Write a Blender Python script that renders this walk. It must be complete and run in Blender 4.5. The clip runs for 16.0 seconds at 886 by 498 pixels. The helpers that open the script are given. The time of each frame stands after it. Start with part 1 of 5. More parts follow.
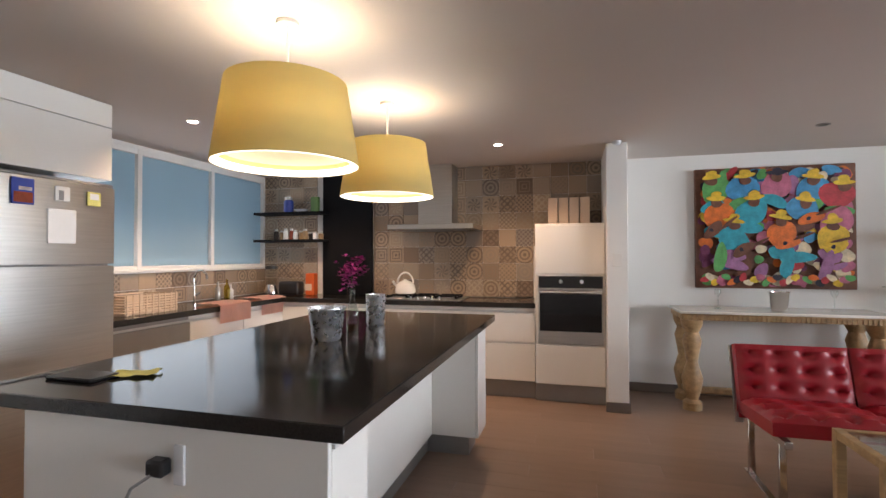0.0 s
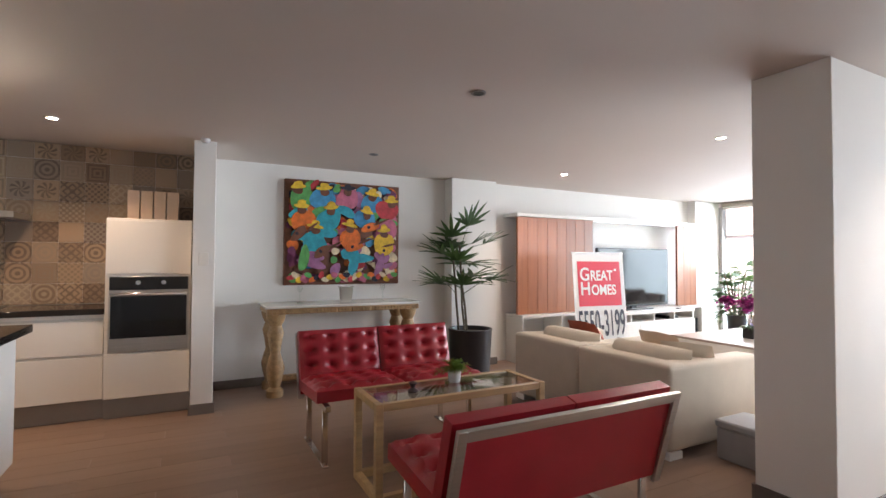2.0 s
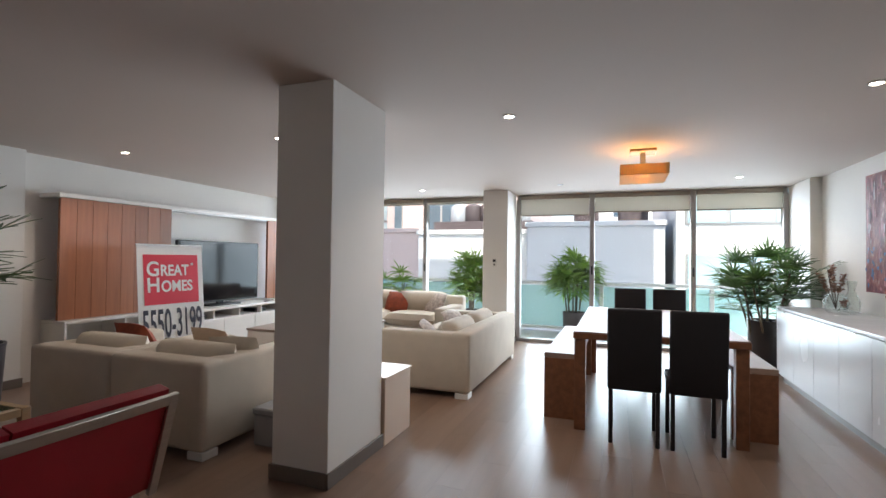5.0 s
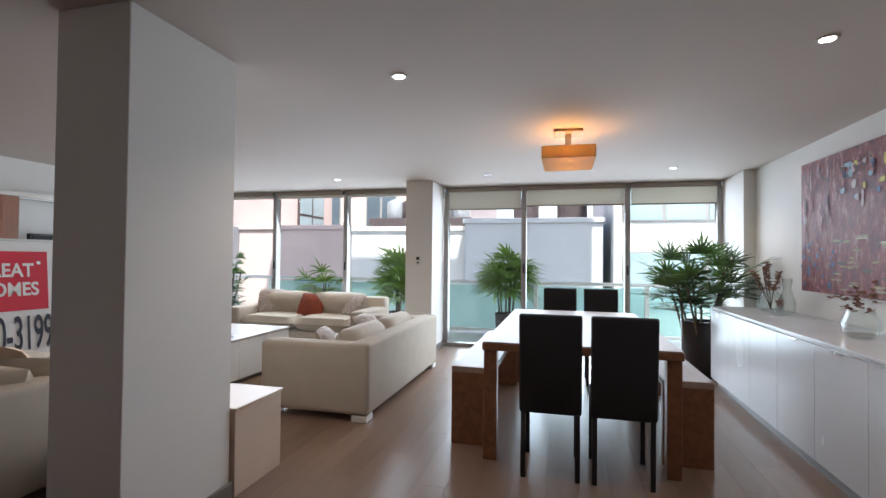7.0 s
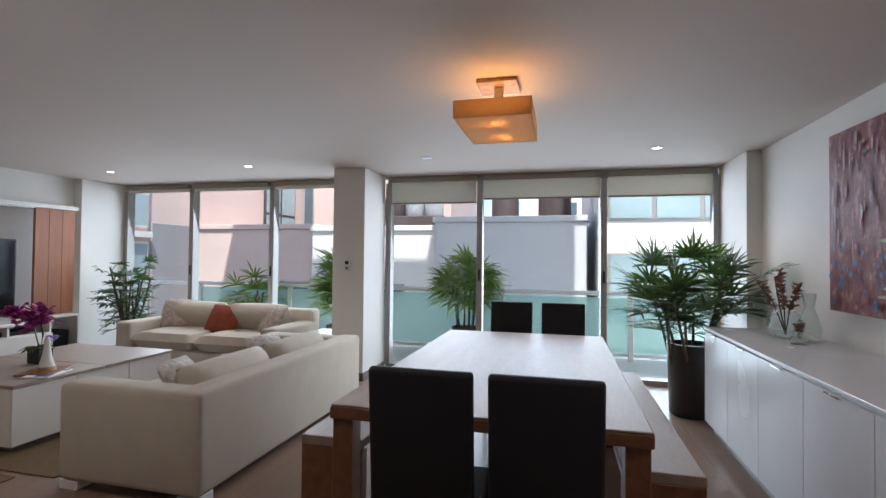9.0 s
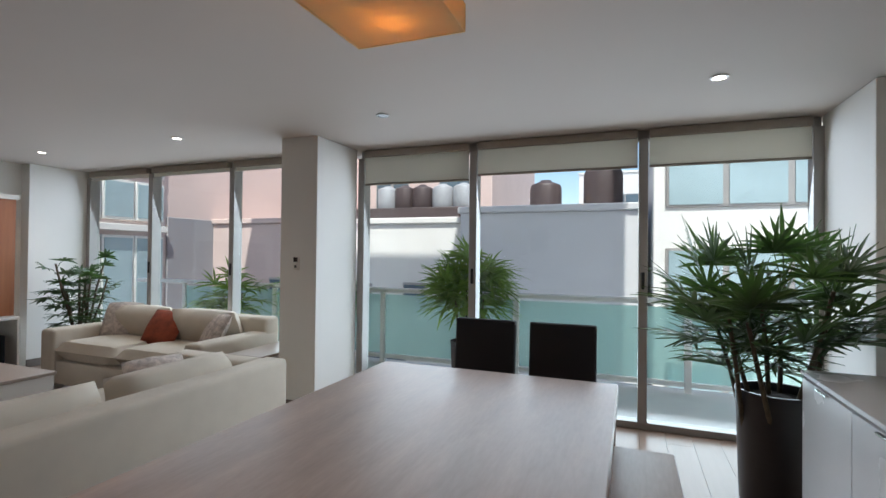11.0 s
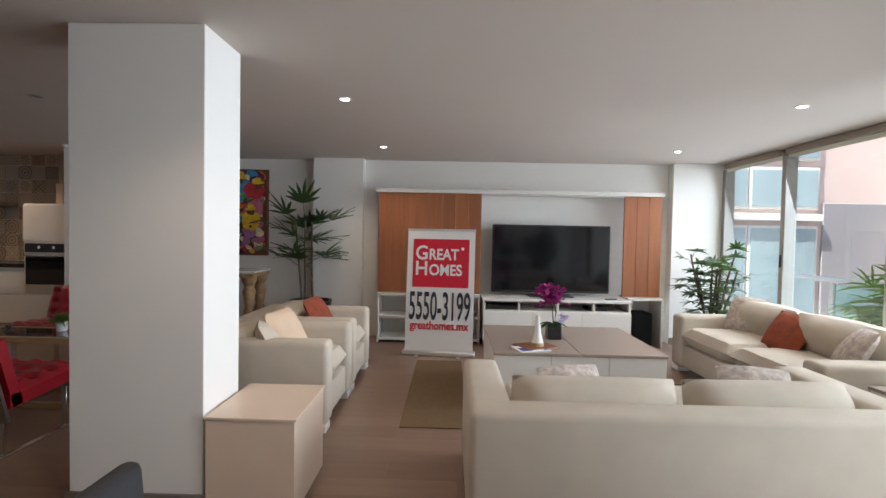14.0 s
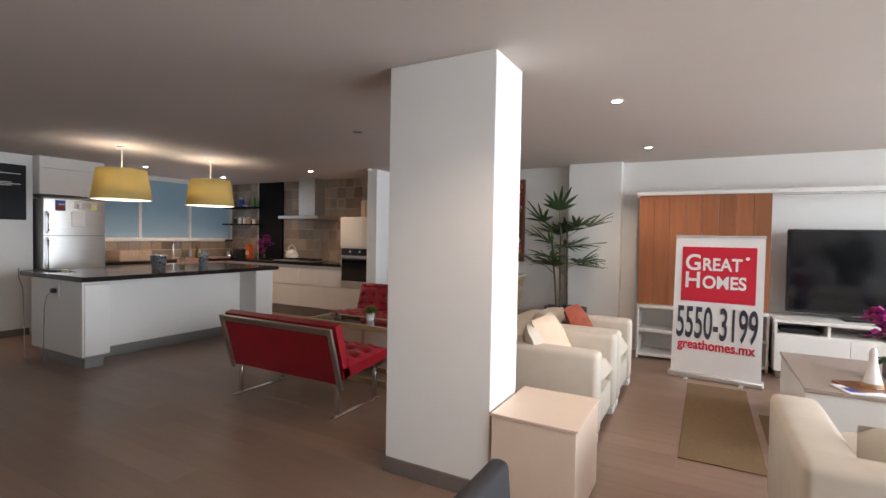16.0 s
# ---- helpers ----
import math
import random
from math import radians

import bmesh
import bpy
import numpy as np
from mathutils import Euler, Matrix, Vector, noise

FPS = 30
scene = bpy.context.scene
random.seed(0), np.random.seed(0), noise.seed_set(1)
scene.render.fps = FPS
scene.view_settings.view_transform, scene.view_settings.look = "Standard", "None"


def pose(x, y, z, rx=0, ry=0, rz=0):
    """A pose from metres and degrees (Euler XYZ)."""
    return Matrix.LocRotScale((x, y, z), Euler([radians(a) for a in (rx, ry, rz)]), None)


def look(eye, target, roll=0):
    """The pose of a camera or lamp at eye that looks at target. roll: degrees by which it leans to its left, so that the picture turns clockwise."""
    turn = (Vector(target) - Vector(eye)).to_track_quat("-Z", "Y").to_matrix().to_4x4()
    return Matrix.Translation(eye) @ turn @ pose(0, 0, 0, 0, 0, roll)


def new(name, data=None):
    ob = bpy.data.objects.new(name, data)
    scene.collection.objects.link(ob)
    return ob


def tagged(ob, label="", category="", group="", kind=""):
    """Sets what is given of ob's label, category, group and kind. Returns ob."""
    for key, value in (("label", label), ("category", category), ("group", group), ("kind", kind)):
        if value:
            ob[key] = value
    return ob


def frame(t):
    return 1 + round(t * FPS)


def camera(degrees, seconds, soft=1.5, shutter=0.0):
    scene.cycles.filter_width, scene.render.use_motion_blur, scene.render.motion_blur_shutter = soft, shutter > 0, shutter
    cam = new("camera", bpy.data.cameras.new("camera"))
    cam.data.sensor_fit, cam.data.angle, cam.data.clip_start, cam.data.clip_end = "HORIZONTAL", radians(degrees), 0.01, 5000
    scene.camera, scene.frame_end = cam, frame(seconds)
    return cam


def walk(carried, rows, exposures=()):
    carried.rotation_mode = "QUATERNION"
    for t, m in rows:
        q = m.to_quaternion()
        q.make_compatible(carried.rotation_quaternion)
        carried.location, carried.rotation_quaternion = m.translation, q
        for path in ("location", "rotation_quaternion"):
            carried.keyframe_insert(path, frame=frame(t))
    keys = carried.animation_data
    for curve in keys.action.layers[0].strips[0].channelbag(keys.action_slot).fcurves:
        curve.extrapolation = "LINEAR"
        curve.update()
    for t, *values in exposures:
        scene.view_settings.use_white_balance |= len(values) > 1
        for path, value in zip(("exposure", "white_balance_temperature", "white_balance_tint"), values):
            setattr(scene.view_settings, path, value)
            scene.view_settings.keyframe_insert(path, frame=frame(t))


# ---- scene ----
cam = camera(85.4, 16.0)
PATH = [
    (0, (1.067, 0.22, 1.387), (0.544, 2.15, 1.422), -0.1),
    (0.5, (1.195, 0.193, 1.396), (1.02, 2.185, 1.434), -0.1),
    (1, (1.293, 0.156, 1.371), (1.484, 2.147, 1.417), 0.0),
    (1.5, (1.339, 0.089, 1.353), (1.908, 2.006, 1.405), 0.2),
    (2, (1.37, 0.025, 1.355), (2.295, 1.797, 1.405), 0.3),
    (2.5, (1.419, -0.077, 1.365), (2.633, 1.511, 1.407), 0.3),
    (3, (1.507, -0.165, 1.376), (2.953, 1.216, 1.419), 0.3),
    (3.5, (1.569, -0.202, 1.374), (3.189, 0.969, 1.415), 0.5),
    (4, (1.635, -0.245, 1.371), (3.359, 0.769, 1.408), 0.6),
    (4.5, (1.715, -0.295, 1.360), (3.517, 0.571, 1.401), 0.6),
    (5, (1.834, -0.335, 1.356), (3.713, 0.349, 1.395), 0.7),
    (7.5, (2.964, -0.627, 1.335), (4.903, -0.139, 1.373), 0.6),
    (8, (3.298, -0.728, 1.347), (5.236, -0.233, 1.388), 0.5),
    (8.5, (3.685, -0.803, 1.375), (5.624, -0.315, 1.411), 0.6),
    (9, (4.087, -0.941, 1.384), (6.028, -0.46, 1.426), 0.6),
    (11.5, (6.017, -1.336, 1.389), (7.778, -0.388, 1.395), 0.6),
    (12, (6.237, -1.321, 1.365), (7.697, 0.044, 1.316), 0.8),
    (12.5, (6.36, -1.228, 1.395), (7.459, 0.441, 1.327), 0.9),
    (13, (6.395, -1.168, 1.397), (7.072, 0.713, 1.341), 1.3),
    (13.5, (6.38, -1.143, 1.41), (6.64, 0.839, 1.352), 1.2),
    (14, (6.297, -1.118, 1.413), (6.267, 0.881, 1.354), 1.1),
    (14.5, (6.234, -1.104, 1.398), (6.005, 0.882, 1.345), 1.1),
    (15, (6.186, -1.096, 1.423), (5.736, 0.852, 1.368), 1.0),
    (15.5, (6.121, -1.11, 1.418), (5.405, 0.757, 1.367), 0.9),
    (16, (6.069, -1.136, 1.423), (5.108, 0.618, 1.371), 1.0),
]
walk(cam, [(t, look(eye, target, roll)) for t, eye, target, roll in PATH],
     [(0, 2.65, 6550, 16), (2, 2.55, 6450, 15), (3.5, 1.85, 6350, 13), (5, 1.4, 6350, 13), (7.5, 1.03, 6150, 14), (9, 0.64, 6150, 15), (11.5, 0.32, 6300, 12), (12.5, 0.6, 6600, 14), (14.5, 1.42, 6500, 13), (16, 1.85, 6600, 16)])

SKY, DAY, PEND, SPOT, AMBER = 0.15, 62, 2.6, 11, 1.3

# ---- world, sun, large lights ----
world = bpy.data.worlds.new("sky")
scene.world = world
world.use_nodes = True
wn = world.node_tree
sky = wn.nodes.new("ShaderNodeTexSky")
sky.sky_type, sky.sun_disc = "NISHITA", False
sky.sun_elevation, sky.sun_rotation = radians(52), radians(-114)
wn.links.new(sky.outputs["Color"], wn.nodes["Background"].inputs["Color"])
wn.nodes["Background"].inputs["Strength"].default_value = SKY

sun = new("sun", bpy.data.lights.new("sun", "SUN"))
sun.data.energy, sun.data.angle, sun.data.color = 5.0, radians(0.6), (1.0, 0.95, 0.87)
sun.matrix_world = look((0, 0, 20), (math.cos(radians(52)), 0.28, 20 - math.tan(radians(52))))


def lamp(name, kind, where, energy, color, size=0.1, target=None, size_y=None, angle=None):
    d = bpy.data.lights.new(name, kind)
    d.energy, d.color = energy, color
    if kind == "AREA":
        d.shape, d.size, d.size_y, d.spread = "RECTANGLE", size, size_y or size, radians(130)
    else:
        d.shadow_soft_size = size
    if kind == "SPOT":
        d.spot_size, d.spot_blend = radians(angle), 0.6
    ob = new(name, d)
    ob.matrix_world = look(where, target) if target else pose(*where)
    return ob


# daylight entering through the glazed front and the frosted kitchen window
lamp("window_daylight", "AREA", (10.28, 3.6, 1.26), DAY, (0.78, 0.90, 1.0), 3.7, (4, 3.6, -0.7), 2.38)
lamp("window_daylight", "AREA", (10.28, -0.7, 1.26), DAY, (0.78, 0.90, 1.0), 3.8, (4, -0.7, -0.75), 2.38)
lamp("kitchen_daylight", "AREA", (-2.86, 4.3, 1.85), 1.3, (0.85, 0.93, 1.0), 2.5, (0, 4.3, 1.6), 1.0)

# ---- materials ----


def mat(name, color, rough=0.6, metal=0.0, vary=0.12, scale=6.0, bump=0.0, bscale=60.0, stretch=(1, 1, 1), coat=0.0, per=0.0, spec=0.5, rvar=1.0):
    m = bpy.data.materials.new(name)
    m.use_nodes = True
    n, l = m.node_tree.nodes, m.node_tree.links
    b = n["Principled BSDF"]
    b.inputs["Roughness"].default_value, b.inputs["Metallic"].default_value = rough, metal
    b.inputs["Coat Weight"].default_value, b.inputs["Coat Roughness"].default_value = coat, 0.1
    b.inputs["Specular IOR Level"].default_value = spec
    tc, mp = n.new("ShaderNodeTexCoord"), n.new("ShaderNodeMapping")
    mp.inputs["Scale"].default_value = stretch
    l.new(tc.outputs["Object"], mp.inputs["Vector"])
    t1, t2 = n.new("ShaderNodeTexNoise"), n.new("ShaderNodeTexNoise")
    t1.inputs["Scale"].default_value, t1.inputs["Detail"].default_value = scale, 5
    t2.inputs["Scale"].default_value, t2.inputs["Detail"].default_value = bscale, 4
    l.new(mp.outputs["Vector"], t1.inputs["Vector"]), l.new(mp.outputs["Vector"], t2.inputs["Vector"])
    add = n.new("ShaderNodeMath")
    add.operation = "MULTIPLY_ADD"
    l.new(t2.outputs["Fac"], add.inputs[0])
    add.inputs[1].default_value = 0.4
    l.new(t1.outputs["Fac"], add.inputs[2])
    mr = n.new("ShaderNodeMapRange")
    mr.inputs["From Min"].default_value, mr.inputs["From Max"].default_value = 0.4, 1.0
    mr.inputs["To Min"].default_value, mr.inputs["To Max"].default_value = 1 - vary, 1 + vary
    l.new(add.outputs[0], mr.inputs["Value"])
    val = mr.outputs["Result"]
    if per:
        oi, pr = n.new("ShaderNodeObjectInfo"), n.new("ShaderNodeMapRange")
        pr.inputs["To Min"].default_value, pr.inputs["To Max"].default_value = 1 - per, 1 + per
        l.new(oi.outputs["Random"], pr.inputs["Value"])
        mm = n.new("ShaderNodeMath")
        mm.operation = "MULTIPLY"
        l.new(val, mm.inputs[0]), l.new(pr.outputs["Result"], mm.inputs[1])
        val = mm.outputs[0]
    hs = n.new("ShaderNodeHueSaturation")
    hs.inputs["Color"].default_value = (*color, 1)
    l.new(val, hs.inputs["Value"])
    l.new(hs.outputs["Color"], b.inputs["Base Color"])
    rr = n.new("ShaderNodeMapRange")
    rr.inputs["To Min"].default_value, rr.inputs["To Max"].default_value = max(rough - 0.06 * rvar, 0.02), min(rough + 0.08 * rvar, 1)
    l.new(t1.outputs["Fac"], rr.inputs["Value"]), l.new(rr.outputs["Result"], b.inputs["Roughness"])
    if bump:
        bp = n.new("ShaderNodeBump")
        bp.inputs["Strength"].default_value, bp.inputs["Distance"].default_value = bump, 0.004
        l.new(t2.outputs["Fac"], bp.inputs["Height"]), l.new(bp.outputs["Normal"], b.inputs["Normal"])
    return m


def glow(name, color, strength):
    m = mat(name, color, 0.5)
    b = m.node_tree.nodes["Principled BSDF"]
    b.inputs["Emission Color"].default_value, b.inputs["Emission Strength"].default_value = (*color, 1), strength
    return m


def glass(name, color=(1, 1, 1), clear=0.9, edge=0.55, power=4.0):
    """Clear or frosted pane: glossy reflection over a tinted see-through layer."""
    m = bpy.data.materials.new(name)
    m.use_nodes = True
    n, l = m.node_tree.nodes, m.node_tree.links
    n.remove(n["Principled BSDF"])
    tr, gl, mx, fr = n.new("ShaderNodeBsdfTransparent"), n.new("ShaderNodeBsdfGlossy"), n.new("ShaderNodeMixShader"), n.new("ShaderNodeLayerWeight")
    tr.inputs["Color"].default_value, gl.inputs["Roughness"].default_value = (*color, 1), 0.03
    pw, ml = n.new("ShaderNodeMath"), n.new("ShaderNodeMath")
    pw.operation, ml.operation = "POWER", "MULTIPLY_ADD"
    pw.inputs[1].default_value, ml.inputs[1].default_value, ml.inputs[2].default_value = power, edge, 0.025
    l.new(fr.outputs["Facing"], pw.inputs[0]), l.new(pw.outputs[0], ml.inputs[0])
    base = tr
    if clear < 0.9:
        df, tl, m2, m3 = n.new("ShaderNodeBsdfDiffuse"), n.new("ShaderNodeBsdfTranslucent"), n.new("ShaderNodeMixShader"), n.new("ShaderNodeMixShader")
        df.inputs["Color"].default_value, tl.inputs["Color"].default_value = (*color, 1), (*color, 1)
        l.new(df.outputs[0], m2.inputs[1]), l.new(tl.outputs[0], m2.inputs[2])
        m3.inputs["Fac"].default_value = clear
        l.new(m2.outputs[0], m3.inputs[1]), l.new(tr.outputs[0], m3.inputs[2])
        base = m3
    l.new(ml.outputs[0], mx.inputs["Fac"]), l.new(base.outputs[0], mx.inputs[1]), l.new(gl.outputs[0], mx.inputs[2])
    l.new(mx.outputs[0], n["Material Output"].inputs["Surface"])
    return m


def fabric_shade(name, color, amount=0.45):
    m = mat(name, color, 0.9, vary=0.05, scale=3, bump=0.3, bscale=400)
    n, l = m.node_tree.nodes, m.node_tree.links
    tl, mx = n.new("ShaderNodeBsdfTranslucent"), n.new("ShaderNodeMixShader")
    tl.inputs["Color"].default_value = (*color, 1)
    mx.inputs["Fac"].default_value = amount
    l.new(n["Principled BSDF"].outputs[0], mx.inputs[1]), l.new(tl.outputs[0], mx.inputs[2])
    l.new(mx.outputs[0], n["Material Output"].inputs["Surface"])
    return m


def foliage(name, color, amount=0.25):
    m = mat(name, color, 0.42, vary=0.5, scale=5)
    n, l = m.node_tree.nodes, m.node_tree.links
    tl, mx = n.new("ShaderNodeBsdfTranslucent"), n.new("ShaderNodeMixShader")
    tl.inputs["Color"].default_value = (color[0] * 1.8, color[1] * 1.9, color[2], 1)
    mx.inputs["Fac"].default_value = amount
    l.new(n["Principled BSDF"].outputs[0], mx.inputs[1]), l.new(tl.outputs[0], mx.inputs[2])
    l.new(mx.outputs[0], n["Material Output"].inputs["Surface"])
    return m


def wood(name, color, rough=0.4, axis=0, per=0.0, vary=0.28, coat=0.0):
    st = [14, 14, 14]
    st[axis] = 0.9
    return mat(name, color, rough, vary=vary, scale=1.6, bump=0.12, bscale=7, stretch=st, per=per, coat=coat)


M = dict(
    plaster=mat("white_wall_paint", (0.80, 0.775, 0.735), 0.75, vary=0.03, scale=1.5, bump=0.08, bscale=160),
    # darker and browner than the walls: the ceiling's dim light is in this colour
    ceil=mat("shaded_ceiling_paint", (0.60, 0.53, 0.48), 0.8, vary=0.03, scale=0.8, bump=0.05, bscale=200),
    skirt=mat("grey_skirting", (0.17, 0.14, 0.12), 0.5, vary=0.1),
    plank=mat("laminate_plank", (0.25, 0.165, 0.12), 0.29, spec=0.28, vary=0.10, scale=1.6, bscale=14, stretch=(0.8, 9, 1), per=0.10, rvar=0.25),
    screed=mat("dark_joint", (0.17, 0.115, 0.085), 0.6),
    lacquer=mat("white_lacquer", (0.80, 0.77, 0.72), 0.22, vary=0.02, scale=2),
    gloss=mat("white_gloss_lacquer", (0.74, 0.74, 0.75), 0.24, vary=0.02, scale=2),
    granite=mat("black_granite", (0.022, 0.019, 0.017), 0.10, vary=0.4, scale=180, bscale=400, spec=0.38),
    steel=mat("brushed_steel", (0.55, 0.53, 0.50), 0.32, 1.0, vary=0.1, scale=3, bump=0.05, bscale=40, stretch=(1, 1, 30)),
    chrome=mat("chrome", (0.75, 0.74, 0.72), 0.10, 1.0, vary=0.03),
    alu=mat("aluminium", (0.62, 0.61, 0.59), 0.4, 0.6, vary=0.06),
    kick=mat("grey_plinth", (0.30, 0.29, 0.28), 0.35, 0.5, vary=0.06),
    black=mat("black_plastic", (0.015, 0.015, 0.016), 0.3, vary=0.2),
    matblack=mat("matt_black", (0.008, 0.008, 0.009), 0.8, vary=0.3, spec=0.15),
    screen=mat("dark_screen", (0.006, 0.006, 0.008), 0.08, vary=0.2, spec=0.35),
    ovenglass=mat("oven_glass", (0.008, 0.008, 0.009), 0.05, vary=0.2),
    red=mat("red_leather", (0.33, 0.012, 0.022), 0.33, vary=0.18, scale=5, bump=0.25, bscale=220),
    cream=mat("cream_sofa_fabric", (0.56, 0.49, 0.40), 0.95, vary=0.06, scale=7, bump=0.5, bscale=420),
    oak=wood("pale_oak", (0.45, 0.30, 0.15), 0.45, 0),
    cherry=wood("cherry_panel", (0.31, 0.11, 0.045), 0.35, 2, per=0.1, vary=0.2),
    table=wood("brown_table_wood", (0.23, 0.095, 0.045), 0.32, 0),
    # table and bench tops, paler and greyer than the brown wood below
    tabletop=mat("pale_table_top", (0.36, 0.26, 0.21), 0.42, spec=0.28, vary=0.2, scale=3, bump=0.1, bscale=25, stretch=(0.6, 3, 1)),
    carved=mat("carved_gilt_wood", (0.36, 0.22, 0.10), 0.55, vary=0.45, scale=16, bump=0.9, bscale=45),
    marble=mat("pale_marble", (0.72, 0.68, 0.62), 0.15, vary=0.08, scale=3),
    leatherblack=mat("black_chair_cover", (0.014, 0.013, 0.016), 0.65, vary=0.25, scale=8, bump=0.3, bscale=250),
    taupe=mat("taupe_table_top", (0.36, 0.29, 0.24), 0.35, vary=0.08, scale=4, stretch=(1, 6, 1)),
    birch=mat("pale_beige_laminate", (0.70, 0.55, 0.43), 0.35, vary=0.03),
    pot=mat("dark_planter", (0.022, 0.020, 0.022), 0.35, vary=0.2),
    soil=mat("soil", (0.03, 0.02, 0.015), 0.95, vary=0.5, scale=30, bump=1.0, bscale=50),
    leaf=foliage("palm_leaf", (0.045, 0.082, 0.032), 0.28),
    # lighter copy of the palm leaf, sunlight mixed into its green; the fern shares it
    leafsun=foliage("sun_bright_leaf", (0.15, 0.23, 0.06), 0.45),
    stem=mat("palm_stem", (0.10, 0.075, 0.045), 0.8, vary=0.4, scale=20, bump=0.8, bscale=60),
    yellow=fabric_shade("yellow_shade_fabric", (0.68, 0.55, 0.23), 0.30),
    shadein=mat("white_shade_lining", (0.8, 0.78, 0.70), 0.8, vary=0.02),
    diffuser=glow("lamp_diffuser", (0.85, 0.72, 0.40), 0.14),
    # own glow stands in for bulb light falling on the white rim lining
    rim=glow("lamplit_rim_glow", (1.0, 0.95, 0.85), 0.6),
    bulb=glow("downlight_bulb", (1.0, 0.90, 0.78), 14.0),
    amber=fabric_shade("amber_onyx", (0.80, 0.58, 0.28), 0.4),
    canvasred=mat("painted_canvas", (0.2, 0.03, 0.02), 0.6),
    blind=fabric_shade("roller_blind", (0.84, 0.81, 0.75), 0.75),
    cassette=mat("beige_blind_cassette", (0.33, 0.28, 0.23), 0.5, vary=0.08),
    frame=mat("window_aluminium", (0.38, 0.36, 0.34), 0.4, 0.3, vary=0.06),
    upvc=mat("white_window_frame", (0.78, 0.76, 0.72), 0.35, vary=0.03),
    pane=glass("window_glass", (0.96, 0.99, 0.98)),
    bottleglass=glass("bottle_glass", (0.80, 0.86, 0.84), edge=0.9, power=2.2),
    clear=glass("clear_glass", (0.95, 0.97, 0.96), edge=0.75, power=2.2),
    tableglass=glass("table_glass", (0.90, 0.95, 0.93), edge=0.8, power=3.0),
    frost=glass("frosted_balcony_glass", (0.70, 0.88, 0.85), clear=0.5),
    frostblue=glass("frosted_window_glass", (0.40, 0.53, 0.59), clear=0.02),
    concrete=mat("grey_render", (0.30, 0.295, 0.31), 0.9, vary=0.08, scale=0.7, bump=0.3, bscale=12),
    shaderender=mat("pale_grey_render", (0.66, 0.66, 0.67), 0.9, vary=0.06, scale=0.7, bump=0.3, bscale=12),
    whiterender=mat("white_render", (0.80, 0.78, 0.74), 0.9, vary=0.06, scale=0.8, bump=0.2, bscale=12),
    pinkrender=mat("pink_render", (0.64, 0.51, 0.47), 0.9, vary=0.08, scale=0.8, bump=0.2, bscale=12),
    darkwin=mat("far_window_glass", (0.10, 0.14, 0.17), 0.08, vary=0.3, scale=0.6),
    palewin=mat("pale_window_glass", (0.36, 0.47, 0.50), 0.2, vary=0.25, scale=0.7),
    onyx=glow("lit_onyx_panel", (1.0, 0.60, 0.24), 0.12),
    balcony=mat("balcony_paving", (0.72, 0.70, 0.68), 0.7, vary=0.1, scale=3),
    tank=mat("dark_water_tank", (0.07, 0.05, 0.05), 0.5, vary=0.2),
    tankgrey=mat("grey_water_tank", (0.35, 0.36, 0.38), 0.4, vary=0.2),
    jute=mat("brown_runner_rug", (0.17, 0.105, 0.05), 0.95, vary=0.2, scale=40, bump=0.9, bscale=150),
    paper=mat("white_paper", (0.80, 0.79, 0.77), 0.7, vary=0.03),
    signred=mat("red_print", (0.62, 0.010, 0.035), 0.5, vary=0.04),
    ink=mat("dark_print", (0.03, 0.03, 0.05), 0.5),
    magenta=mat("magenta_petal", (0.36, 0.02, 0.20), 0.6, vary=0.3, scale=30),
    lilac=mat("lilac_petal", (0.42, 0.36, 0.70), 0.6, vary=0.2, scale=30),
    pinktowel=mat("pink_towel", (0.70, 0.42, 0.34), 0.95, vary=0.08, bump=0.9, bscale=200),
    hammered=mat("hammered_tin", (0.82, 0.83, 0.85), 0.27, 0.88, vary=0.35, scale=30, bump=1.0, bscale=22),
    orange=mat("orange_plastic", (0.70, 0.12, 0.02), 0.4, vary=0.1),
    bluepk=mat("blue_packet", (0.03, 0.06, 0.32), 0.4, vary=0.2),
    greenpk=mat("green_packet", (0.10, 0.20, 0.05), 0.5, vary=0.3),
    rust=mat("rust_cushion", (0.26, 0.055, 0.025), 0.9, vary=0.35, scale=14, bump=0.6, bscale=200),
    floral=mat("floral_cushion", (0.50, 0.43, 0.38), 0.9, vary=0.5, scale=24, bump=0.5, bscale=200),
    beigec=mat("peach_cushion", (0.66, 0.50, 0.36), 0.9, vary=0.08, bump=0.5, bscale=250),
    grey=mat("grey_storage_fabric", (0.32, 0.31, 0.31), 0.9, vary=0.1, bump=0.5, bscale=200),
    yellowpaper=mat("yellow_paper", (0.75, 0.70, 0.22), 0.8),
    amberoil=glass("oil_glass", (0.75, 0.66, 0.25), edge=0.8, power=2.5),
    dryflower=mat("dried_flower", (0.30, 0.15, 0.10), 0.8, vary=0.3, scale=20),
    board=mat("chalkboard", (0.02, 0.022, 0.024), 0.8, vary=0.3, scale=4),
)


